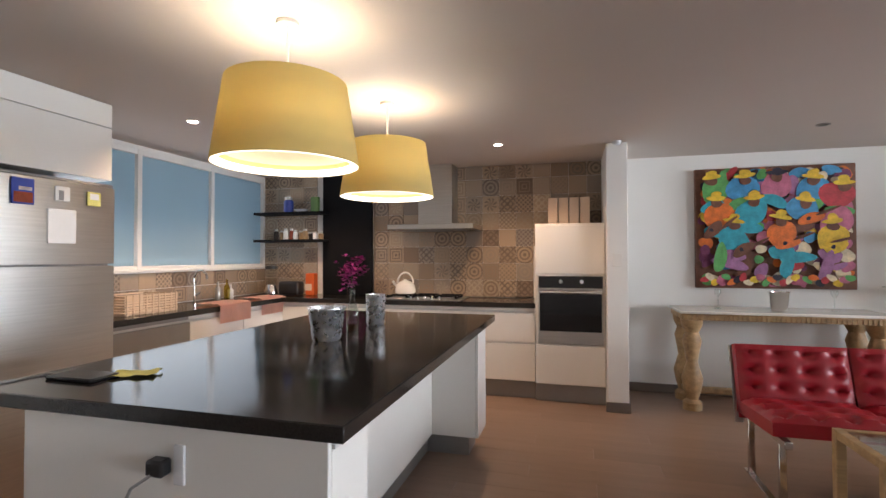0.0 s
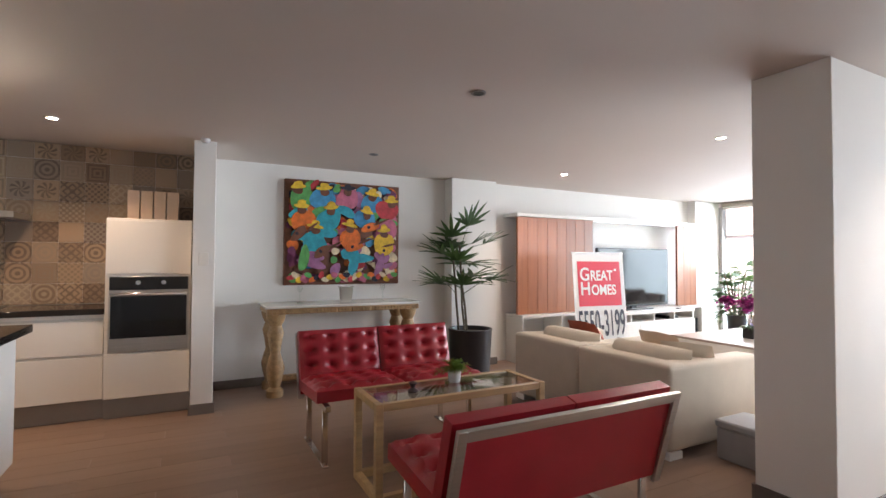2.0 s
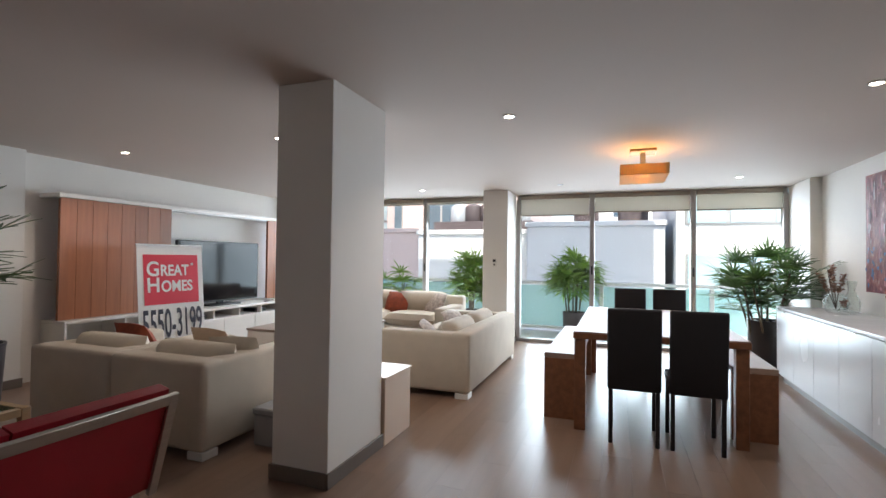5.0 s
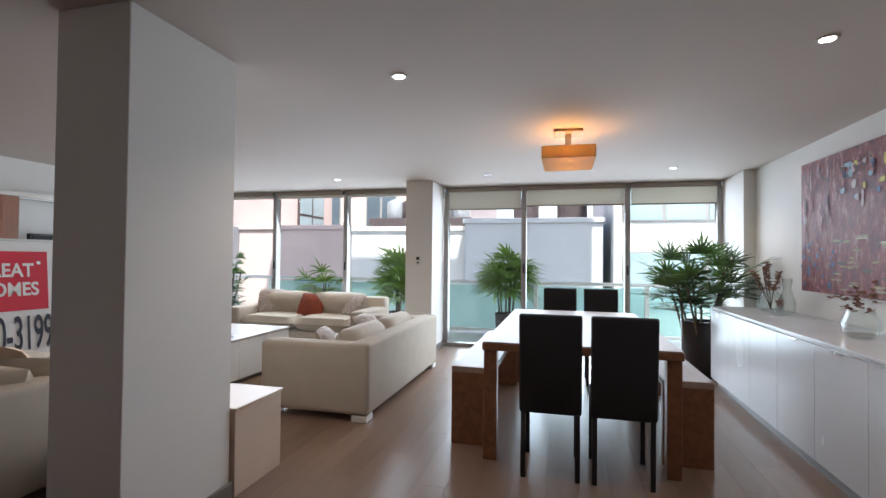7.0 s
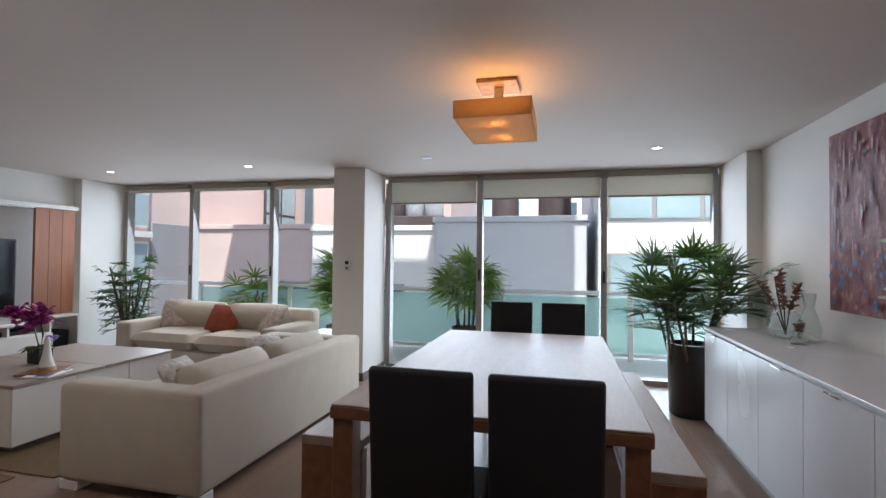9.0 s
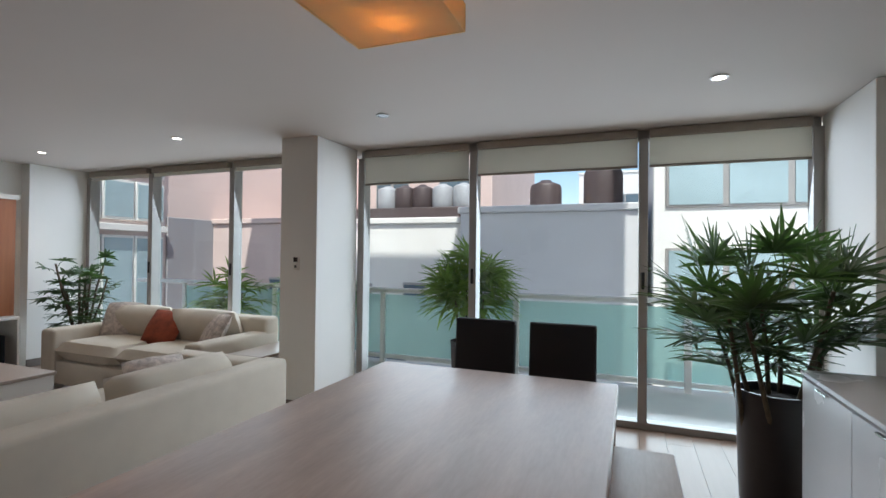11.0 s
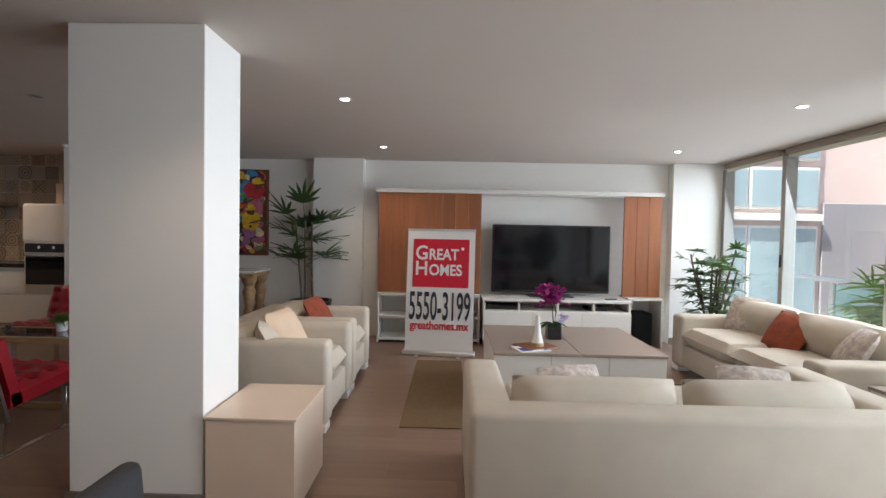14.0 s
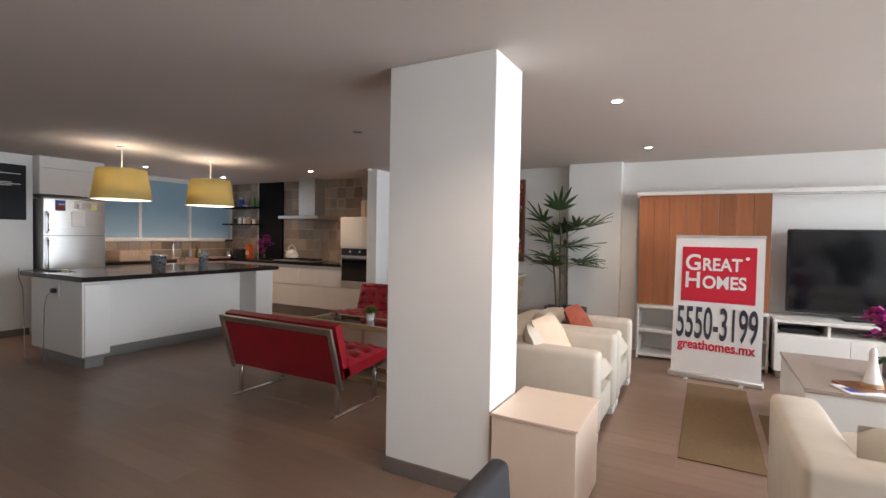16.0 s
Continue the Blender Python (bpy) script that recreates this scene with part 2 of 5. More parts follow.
def box(bm, x0, y0, z0, x1, y1, z1, bev=0.0, seg=2, m=None):
    r = bmesh.ops.create_cube(bm, size=1.0)["verts"]
    bmesh.ops.scale(bm, vec=(x1 - x0, y1 - y0, z1 - z0), verts=r)
    bmesh.ops.translate(bm, vec=((x0 + x1) / 2, (y0 + y1) / 2, (z0 + z1) / 2), verts=r)
    if bev:
        es = list({e for v in r for e in v.link_edges})
        r = bmesh.ops.bevel(bm, geom=es, offset=bev, segments=seg, affect="EDGES", profile=0.5)["verts"]
    if m is not None:
        bmesh.ops.transform(bm, matrix=m, verts=list(r))
    return bm


def B(x0, y0, z0, x1, y1, z1, bev=0.003, seg=1, m=None):
    return box(bmesh.new(), x0, y0, z0, x1, y1, z1, bev, seg, m)


def lathe(profile, seg=32, at=(0, 0, 0), bm=None, cap=True):
    """Surface of revolution about z from (radius, height) pairs."""
    bm = bm or bmesh.new()
    rings = []
    for r, z in profile:
        rings.append([bm.verts.new((at[0] + r * math.cos(2 * math.pi * i / seg), at[1] + r * math.sin(2 * math.pi * i / seg), at[2] + z)) for i in range(seg)])
    for a, b in zip(rings, rings[1:]):
        for i in range(seg):
            bm.faces.new((a[i], a[(i + 1) % seg], b[(i + 1) % seg], b[i]))
    for ring, flip in ((rings[0], True), (rings[-1], False)) if cap else ():
        bm.faces.new(ring[::-1] if flip else ring)
    return bm


def tube(bm, pts, r0, r1=None, seg=8):
    """A tapered round bar through points."""
    r1 = r0 if r1 is None else r1
    rings = []
    for i, p in enumerate(pts):
        p = Vector(p)
        d = (Vector(pts[min(i + 1, len(pts) - 1)]) - Vector(pts[max(i - 1, 0)])).normalized()
        q = d.to_track_quat("Z", "Y")
        r = r0 + (r1 - r0) * i / (len(pts) - 1)
        rings.append([bm.verts.new(p + q @ Vector((r * math.cos(2 * math.pi * k / seg), r * math.sin(2 * math.pi * k / seg), 0))) for k in range(seg)])
    for a, b in zip(rings, rings[1:]):
        for k in range(seg):
            bm.faces.new((a[k], a[(k + 1) % seg], b[(k + 1) % seg], b[k]))
    bm.faces.new(rings[0][::-1]), bm.faces.new(rings[-1])
    return bm


def pillow(w, d, h, n=12, pw=3.0, bm=None, m=None, puff=1.0, wrinkle=0.004):
    """A stuffed cushion lying in its own x y plane, thickest in the middle."""
    bm = bm or bmesh.new()
    top, bot = {}, {}
    made = []
    for i in range(n + 1):
        for j in range(n + 1):
            u, v = 2 * i / n - 1, 2 * j / n - 1
            e = max(0.0, (1 - abs(u) ** pw) * (1 - abs(v) ** pw)) ** 0.5
            px, py = u * w / 2 * (1 - 0.05 * v * v * puff), v * d / 2 * (1 - 0.05 * u * u * puff)
            wob = wrinkle * noise.noise(Vector((px * 9 + w, py * 9, d * 7)))
            top[i, j] = bm.verts.new((px, py, h / 2 * e + wob))
            edge = i in (0, n) or j in (0, n)
            bot[i, j] = top[i, j] if edge else bm.verts.new((px, py, -h / 2 * e + wob))
            made += [top[i, j]] if edge else [top[i, j], bot[i, j]]
    for i in range(n):
        for j in range(n):
            bm.faces.new((top[i, j], top[i + 1, j], top[i + 1, j + 1], top[i, j + 1]))
            a, b, c, d2 = bot[i, j], bot[i, j + 1], bot[i + 1, j + 1], bot[i + 1, j]
            bm.faces.new((a, b, c, d2))
    if m is not None:
        bmesh.ops.transform(bm, matrix=m, verts=made)
    return bm


def part(name, bm, material, parent, label="", smooth=True):
    me = bpy.data.meshes.new(name)
    bmesh.ops.recalc_face_normals(bm, faces=bm.faces)
    bm.to_mesh(me)
    bm.free()
    if smooth:
        me.polygons.foreach_set("use_smooth", [True] * len(me.polygons))
        me.set_sharp_from_angle(angle=radians(38))
    me.materials.append(M[material] if isinstance(material, str) else material)
    ob = new(name, me)
    ob.parent = parent
    if label:
        tagged(ob, label)
    return ob


def thing(name, label, category, at=(0, 0, 0), turn=0, group="", kind=""):
    ob = new(name)
    ob.empty_display_size = 0.1
    ob.matrix_world = pose(*at, 0, 0, turn)
    return tagged(ob, label, category, group, kind)


def single(name, bm, material, label, category, at=(0, 0, 0), turn=0, group="", kind=""):
    ob = part(name, bm, material, None)
    ob.matrix_world = pose(*at, 0, 0, turn)
    return tagged(ob, label, category, group, kind)


def structure(name, bm, material, label, category):
    return single(name, bm, material, label, category, kind="structure")


# ---- structure ----
H = 2.45
LOW = -0.045
floor = structure("floor", B(-3.1, -2.95, -0.20, 10.22, 5.95, LOW - 0.014, 0), "screed", "wooden laminate floor of long brown planks", "floor")
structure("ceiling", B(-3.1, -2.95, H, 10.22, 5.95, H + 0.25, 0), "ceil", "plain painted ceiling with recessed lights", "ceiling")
# unseen mass added overhead; its roof steps shape the shadow on the facades opposite
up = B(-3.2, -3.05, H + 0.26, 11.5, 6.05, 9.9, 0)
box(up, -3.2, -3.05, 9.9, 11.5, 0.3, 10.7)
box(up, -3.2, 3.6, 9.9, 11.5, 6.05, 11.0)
structure("upper_storeys", up, "whiterender", "plain unseen storeys added above the rooms, stepped to shade the houses opposite", "storey")
wall_n = structure("wall_north", B(-3.1, 5.75, 0, 5.0, 5.95, H, 0), "plaster", "white painted wall behind kitchen and living room", "wall")
structure("wall_north_television", B(5.0, 5.69, 0, 10.22, 5.95, H, 0), "plaster", "white painted wall behind the television", "wall")
structure("pilaster_north", B(4.38, 5.54, 0, 5.075, 5.752, H, 0.004), "plaster", "white painted wall pilaster", "pilaster")
structure("pilaster_northeast", B(9.34, 5.54, 0, 10.06, 5.692, H, 0.004), "plaster", "white painted wall pilaster beside the window", "pilaster")
structure("wall_south", B(-2.4, -2.95, 0, 10.22, -2.78, H, 0), "plaster", "white painted wall behind the sideboard", "wall")
structure("pilaster_southeast", B(9.22, -2.782, 0, 10.06, -2.65, H, 0.004), "plaster", "white painted wall pilaster beside the window", "pilaster")
structure("wall_west", B(-2.4, -2.78, 0, -2.2, 1.95, H, 0), "plaster", "white painted wall beside the refrigerator", "wall")
structure("wall_fridge_recess", B(-2.9, 1.95, 0, -2.2, 2.0, H, 0), "plaster", "white painted wall return beside the refrigerator", "wall")
bw = B(-3.05, 2.0, 0, -2.88, 5.75, 1.27, 0)
box(bw, -3.05, 2.0, 2.41, -2.88, 5.75, H)
box(bw, -3.05, 2.0, 1.27, -2.88, 2.9, 2.41)
structure("wall_kitchen_window", bw, "plaster", "white painted kitchen wall under a frosted window", "wall")
structure("pier_kitchen", B(1.37, 4.93, 0, 1.555, 5.752, H, 0.004), "plaster", "white painted wall end beside the oven cabinet", "pier")
structure("column_room", B(4.345, 1.305, 0, 5.045, 1.715, H, 0.004), "plaster", "white painted rectangular column", "column")
structure("column_window", B(9.315, 1.305, 0, 9.99, 1.705, H, 0.004), "plaster", "white painted rectangular column at the windows", "column")


def skirting(x0, y0, x1, y1, name="baseboard"):
    structure(name, B(x0, y0, 0, x1, y1, 0.085, 0.003), "skirt", "dark grey skirting board", "baseboard")


skirting(4.33, 1.29, 5.06, 1.305), skirting(4.33, 1.715, 5.06, 1.73), skirting(4.33, 1.305, 4.345, 1.715), skirting(5.045, 1.305, 5.06, 1.715)
skirting(1.57, 5.735, 4.36, 5.75), skirting(1.355, 4.915, 1.57, 4.93), skirting(1.555, 4.93, 1.57, 5.735)
skirting(4.365, 5.525, 5.09, 5.54), skirting(4.365, 5.54, 4.38, 5.735), skirting(9.3, 1.29, 9.99, 1.305), skirting(9.3, 1.305, 9.315, 1.705)
skirting(9.34, 5.525, 10.05, 5.54), skirting(-2.2, -2.78, -2.185, 1.95), skirting(8.7, -2.78, 9.2, -2.765)


# ---- glazed front ----
def window_wall(y0, y1, mull, name, label):
    w = thing(name, label, "window", (10.10, 0, 0), kind="structure")
    X = 0.0
    part("window_frame", B(X - 0.03, y0, 2.37, X + 0.05, y1, H, 0.004), "frame", w)
    part("window_frame", B(X - 0.05, y0, 0.0, X + 0.06, y1, 0.05, 0.004), "frame", w)
    edges = [y0 + 0.03] + mull + [y1 - 0.03]
    for e in edges:
        part("window_frame", B(X - 0.088, e - 0.036, 0.05, X + 0.045, e + 0.036, 2.37, 0.004), "frame", w)
    for e in edges[1:-1]:
        part("handle", B(X - 0.103, e - 0.012, 1.12, X - 0.0885, e + 0.012, 1.26, 0.004), "black", w)
    for a, b in zip(edges, edges[1:]):
        p = part("pane", B(X + 0.006, a + 0.036, 0.05, X + 0.012, b - 0.036, 2.37, 0), "pane", w)
        p.visible_shadow = False
    return edges


window_wall(1.71, 5.54, [3.0, 4.33], "window_1", "tall sliding aluminium window with three glass panes")
e2 = window_wall(-2.65, 1.30, [-1.42, 0.06], "window_2", "tall sliding aluminium balcony window with three glass panes")
for a, b, z in ((-2.575, -1.465, 2.15), (-1.375, 0.015, 2.15), (0.105, 1.225, 2.11)):
    bl = thing("roller_blind", "cream roller blind partly lowered inside the window", "blind", (10.02, 0, 0), group="roller blinds")
    part("fabric", B(0.0, a, z, 0.004, b, 2.39, 0), "blind", bl)
    part("bottom_rail", B(-0.008, a, z - 0.02, 0.012, b, z, 0.004), "cassette", bl)
    part("cassette", B(-0.04, a, 2.375, 0.045, b, 2.445, 0.012, 2), "cassette", bl)
for a, b in ((1.785, 2.955), (3.045, 4.285), (4.375, 5.465)):
    bl = thing("roller_blind", "rolled-up cream roller blind above the window", "blind", (10.02, 0, 0), group="roller blinds")
    part("cassette", B(-0.04, a, 2.375, 0.045, b, 2.445, 0.012, 2), "cassette", bl)
    part("fabric", B(0.0, a, 2.33, 0.004, b, 2.39, 0), "blind", bl)

# frosted kitchen window
kw = thing("window_3", "white framed kitchen window with frosted bluish glass", "window", (-2.90, 0, 0), kind="structure")
for y in (2.92, 3.83, 4.78, 5.71):
    part("window_frame", B(-0.03, y - 0.025, 1.27, 0.035, y + 0.025, 2.41, 0.004), "upvc", kw)
for z in (1.285, 2.385):
    part("window_frame", B(-0.03, 2.9, z - 0.025, 0.03, 5.74, z + 0.025, 0.004), "upvc", kw)
part("window_sill", B(-0.02, 2.9, 1.25, 0.06, 5.74, 1.275, 0.004), "upvc", kw)
for a, b in ((2.945, 3.8), (3.86, 4.75), (4.81, 5.68)):
    part("pane", B(-0.01, a, 1.31, -0.002, b, 2.36, 0), "frostblue", kw).visible_shadow = False

# added outside, out of view, so that no sun strikes the frosted panes
structure("lightwell_wall", B(-4.9, 1.0, -9.0, -4.7, 7.5, 7.5, 0), "concrete", "plain grey unseen wall added to keep the sun off the kitchen window", "wall")

# ---- balcony and what lies outside ----
structure("balcony_floor", B(10.22, -3.6, -0.25, 11.6, 6.4, -0.05, 0.01), "balcony", "pale paved balcony floor", "balcony")
bal = thing("balcony_railing", "white balcony railing with frosted green glass panels", "railing", (11.42, 0, -0.05))
part("handrail", B(-0.06, -3.6, 0.93, 0.06, 6.4, 0.99, 0.02, 2), "upvc", bal)
for y in (-3.4, -1.9, -0.05, 1.75, 3.55, 5.35):
    part("post", B(-0.03, y - 0.035, 0, 0.03, y + 0.035, 0.93, 0.005), "upvc", bal)
for a, b in ((-3.36, -1.94), (-1.86, -0.09), (-0.01, 1.71), (1.79, 3.51), (3.59, 5.31)):
    part("panel", B(-0.006, a, 0.12, 0.006, b, 0.90, 0), "frost", bal).visible_shadow = False
part("lower_rail", B(-0.02, -3.6, 0.06, 0.02, 6.4, 0.11, 0.005), "upvc", bal)
structure("ground", B(-300, -300, -9.4, 300, 300, -9.0, 0), "concrete", "grey paved courtyard ground", "ground")


def far_building(name, label, x0, y0, x1, y1, top, material, wins=(), roof=True, glazing="darkwin"):
    """A neighbouring house; wins are (y0, y1, z0, z1) openings on its near side."""
    b = thing(name, label, "building", (x0, (y0 + y1) / 2, -9.0))
    cy = (y0 + y1) / 2
    part("wall", B(0, y0 - cy, 0, x1 - x0, y1 - cy, top + 9.0, 0.02), material, b)
    if roof:
        part("roof", B(-0.06, y0 - cy - 0.05, top + 9.0, x1 - x0, y1 - cy + 0.05, top + 9.14, 0.02), material, b)
    for a, c, z0, z1 in wins:
        w = part("window", B(-0.03, a - cy, z0 + 9, 0.05, c - cy, z1 + 9, 0.01), "frame", b)
        k = max(1, round((c - a) / 0.9))
        for i in range(k):
            s = (c - a) / k
            part("pane", B(-0.045, a + i * s + 0.05 - cy, z0 + 9.05, -0.02, a + (i + 1) * s - 0.05 - cy, z1 + 8.95, 0), glazing, w)
    return b


far_building("grey_party_building", "plain grey rendered party wall across the courtyard", 15.5, -1.5, 20.0, 2.1, 2.28, "shaderender")
far_building("low_white_building", "low white rendered house with small dark windows", 15.6, 2.1, 19.0, 5.5, 2.08, "whiterender",
             [(2.9, 3.5, 0.2, 0.75), (4.3, 5.0, 0.1, 0.7), (3.4, 4.6, -2.2, -0.9)])
far_building("low_pink_building", "low pinkish rendered house with a dark window band", 15.7, 5.5, 19.0, 9.38, 2.15, "pinkrender",
             [(5.6, 7.4, 0.1, 0.75), (6.4, 7.2, -2.2, -0.9)])
far_building("pink_building", "pink rendered apartment building behind the roofs", 22.0, 3.2, 30.0, 14.0, 6.5, "pinkrender",
             [(4.0, 5.2, 3.1, 4.5), (6.4, 7.8, 2.6, 4.4), (9.0, 10.4, 2.6, 4.4)])
far_building("white_modern_building", "white modern building with long window bands", 15.0, -14.0, 24.0, -1.7, 8.6, "whiterender",
             [(-5.6, -1.9, 2.25, 3.5), (-5.6, -1.9, 0.1, 1.55), (-5.6, -1.9, -1.9, -0.45), (-10.6, -6.0, 2.25, 3.5), (-10.6, -6.0, 0.1, 1.55), (-5.6, -1.9, 4.6, 6.0)], glazing="palewin")
far_building("distant_white_tower", "pale distant tower block above the roofs", 40.0, -6.0, 50.0, 2.0, 7.0, "whiterender",
             [(-5.0, -3.0, 4.6, 5.6), (-2.0, 0.0, 4.6, 5.6), (-5.0, -3.0, 2.6, 3.6), (-2.0, 0.0, 2.6, 3.6)])
nb = far_building("corner_building", "tall pink and grey building beside the balcony", 11.9, 9.4, 26.0, 18.0, 8.0, "pinkrender")
part("lower_wall", B(2.4, -4.36, 0, 3.9, -4.2, 11.25, 0.01), "concrete", nb, "grey rendered lower wall")
for i in range(3):
    for z0, z1 in ((-0.4, 1.75), (2.1, 3.0), (3.15, 4.6)):
        w = part("window", B(0.05 + 0.75 * i, -4.38, z0 + 9, 0.78 + 0.75 * i, -4.28, z1 + 9, 0.01), "upvc", nb)
        part("pane", B(0.10 + 0.75 * i, -4.40, z0 + 9.06, 0.73 + 0.75 * i, -4.37, z1 + 8.94, 0), "palewin", w)
w = part("window", B(7.24, -4.37, 11.05, 9.2, -4.28, 13.6, 0.01), "tank", nb, "blue glazed window with dark frames")
for i in range(2):
    d = (9.2 - 7.24) / 2
    for z0, z1 in ((11.12, 11.9), (12.0, 13.5)):
        part("pane", B(7.24 + d * i + 0.08, -4.39, z0, 7.24 + d * (i + 1) - 0.06, -4.36, z1, 0), "palewin", w)
part("ledge", B(0.0, -4.5, 10.85, 2.3, -4.3, 11.0, 0.01), "upvc", nb)
part("drain_pipe", tube(bmesh.new(), [(4.9, -4.42, 10.1), (6.4, -4.42, 10.1)], 0.05), "tank", nb)
part("drain_pipe", tube(bmesh.new(), [(4.9, -4.42, 7.0), (4.9, -4.42, 10.1)], 0.05), "tank", nb)


def water_tank(x, y, z, r, h, material):
    single("water_tank", lathe([(r * 0.95, 0), (r, 0.05), (r, h * 0.75), (r * 0.9, h * 0.86), (r * 0.35, h * 0.97), (r * 0.33, h), (0.02, h)], 20),
           material, "round plastic rooftop water tank", "water tank", (x, y, z), group="rooftop water tanks")


single("tank_platform", B(-0.5, -1.6, 0, 0.5, 1.6, 0.32, 0.02), "tank", "dark rooftop platform under water tanks", "platform", (16.9, 3.7, 2.22))
for i, (y, m) in enumerate(((2.5, "tankgrey"), (3.05, "tankgrey"), (3.6, "tank"), (4.1, "tank"), (4.6, "tankgrey"))):
    water_tank(16.9, y, 2.54, 0.27, 0.62, m)
water_tank(17.5, 0.6, 2.42, 0.38, 0.8, "tank")
water_tank(17.0, -0.75, 2.42, 0.42, 1.05, "tank")


# ---- plants ----
def blade(bm, base, d, up, length, width, droop):
    """One narrow arching leaf segment."""
    side = d.cross(up).normalized() * width / 2
    prev = None
    for k, wk in ((0.0, 0.35), (0.3, 1.0), (0.65, 0.9), (1.0, 0.12)):
        c = base + d * (length * k) - Vector((0, 0, 1)) * (droop * length * k * k)
        fold = up * (0.12 * width)
        row = [bm.verts.new(c - side * wk), bm.verts.new(c - fold), bm.verts.new(c + side * wk)]
        if prev:
            for q in range(2):
                bm.faces.new((prev[q], prev[q + 1], row[q + 1], row[q]))
        prev = row


def fan_palm(name, label, at, pot_r, pot_h, stems, height, reach, fans, seed, leaf="leaf", blade_len=0.34, low=0.45, lean=0.12, potmat="pot", blade_w=0.032, bias=(0, 0), count=(8, 11), droop=(0.1, 0.4), spread=2.9, rise=(-0.1, 0.75), outliers=()):
    rnd = random.Random(seed)
    p = thing(name, label, "plant", at)
    pot = part("pot", lathe([(pot_r * 0.86, 0), (pot_r * 0.9, 0.01), (pot_r, pot_h - 0.03), (pot_r * 1.02, pot_h - 0.02), (pot_r * 1.02, pot_h), (pot_r * 0.93, pot_h), (pot_r * 0.9, pot_h - 0.06), (0.01, pot_h - 0.06)], 36), potmat, p)
    part("soil", lathe([(pot_r * 0.9, pot_h - 0.07), (pot_r * 0.9, pot_h - 0.05), (0.02, pot_h - 0.035)], 20), "soil", p)
    crown = bmesh.new()
    for s in range(stems):
        a = rnd.uniform(0, 6.28)
        b = Vector((math.cos(a), math.sin(a), 0)) * pot_r * rnd.uniform(0.1, 0.55)
        top = Vector((b.x * 1.5 + rnd.uniform(-lean, lean), b.y * 1.5 + rnd.uniform(-lean, lean), height * rnd.uniform(0.72, 1.0)))
        pts = [b + (top - b) * (k / 4) + Vector((rnd.uniform(-0.012, 0.012), rnd.uniform(-0.012, 0.012), 0)) for k in range(5)]
        pts[0] = Vector((b.x, b.y, pot_h - 0.06))
        part("trunk", tube(bmesh.new(), pts, 0.017, 0.011, 7), "stem", p)
        out = outliers if s == 0 else ()
        for f in range(fans + len(out)):
            h = low + (1 - low) * (f + rnd.random()) / fans
            az = rnd.uniform(0, 6.28)
            el = rnd.uniform(*rise) + (0.5 if h > 0.9 else 0)
            ln = reach * rnd.uniform(0.45, 1.0)
            if f >= fans:
                h, az, el, ln = out[f - fans]
            k = h * 4
            i = min(int(k), 3)
            o = pts[i].lerp(pts[i + 1], k - i)
            d = Vector((math.cos(az) * math.cos(el) + bias[0], math.sin(az) * math.cos(el) + bias[1], math.sin(el))).normalized()
            hub = o + d * ln - Vector((0, 0, 0.08 * ln))
            tube(crown, [o, o.lerp(hub, 0.5) + Vector((0, 0, 0.03)), hub], 0.005, 0.003, 4)
            up = (Vector((0, 0, 1)) - d * d.z).normalized() if abs(d.z) < 0.98 else Vector((1, 0, 0))
            sd = d.cross(up).normalized()
            n = rnd.randint(*count)
            for q in range(n):
                t = (q / (n - 1) - 0.5) * spread
                bd = (d * math.cos(t) + sd * math.sin(t) + up * rnd.uniform(-0.05, 0.22)).normalized()
                blade(crown, hub, bd, up, blade_len * rnd.uniform(0.75, 1.1) * (1 - 0.12 * abs(t)), blade_w, rnd.uniform(*droop))
    part("crown", crown, leaf, p, "fan-shaped leaves split into narrow blades")
    return p


fan_palm("lady_palm", "tall lady palm in a black round planter beside the pilaster", (4.46, 5.20, 0), 0.27, 0.52, 3, 1.74, 0.42, 7, 3, blade_len=0.37, low=0.56, lean=0.24, blade_w=0.046, count=(7, 9), droop=(0.02, 0.2), spread=2.3, rise=(0.0, 0.8), bias=(0.15, -0.1))
fan_palm("lady_palm", "bushy lady palm in a tall black planter at the sideboard", (9.05, -2.12, 0), 0.205, 0.62, 9, 1.30, 0.38, 8, 8, blade_len=0.34, low=0.66, lean=0.26, bias=(-0.08, 0.05), blade_w=0.027, count=(10, 13), droop=(0.05, 0.3), rise=(0.1, 0.9), outliers=((0.95, -1.75, 0.5, 0.85), (0.9, -1.4, 0.35, 0.5), (1.0, 2.6, 0.5, 0.5), (1.0, 1.2, 1.2, 0.45)))
fan_palm("bamboo_palm", "small bamboo palm in a black pot in the window corner", (9.62, 4.98, 0), 0.15, 0.46, 9, 1.24, 0.22, 9, 5, blade_len=0.17, low=0.40, lean=0.26, blade_w=0.034, count=(6, 9), droop=(0.1, 0.5))
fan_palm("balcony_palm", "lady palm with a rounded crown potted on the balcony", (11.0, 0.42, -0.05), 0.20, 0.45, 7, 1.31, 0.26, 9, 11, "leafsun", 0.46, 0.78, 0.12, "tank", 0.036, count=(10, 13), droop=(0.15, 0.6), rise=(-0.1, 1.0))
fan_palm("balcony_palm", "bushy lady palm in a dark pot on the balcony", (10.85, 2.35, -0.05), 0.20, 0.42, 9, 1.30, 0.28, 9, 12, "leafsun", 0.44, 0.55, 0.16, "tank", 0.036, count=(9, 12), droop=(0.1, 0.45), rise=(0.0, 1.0))
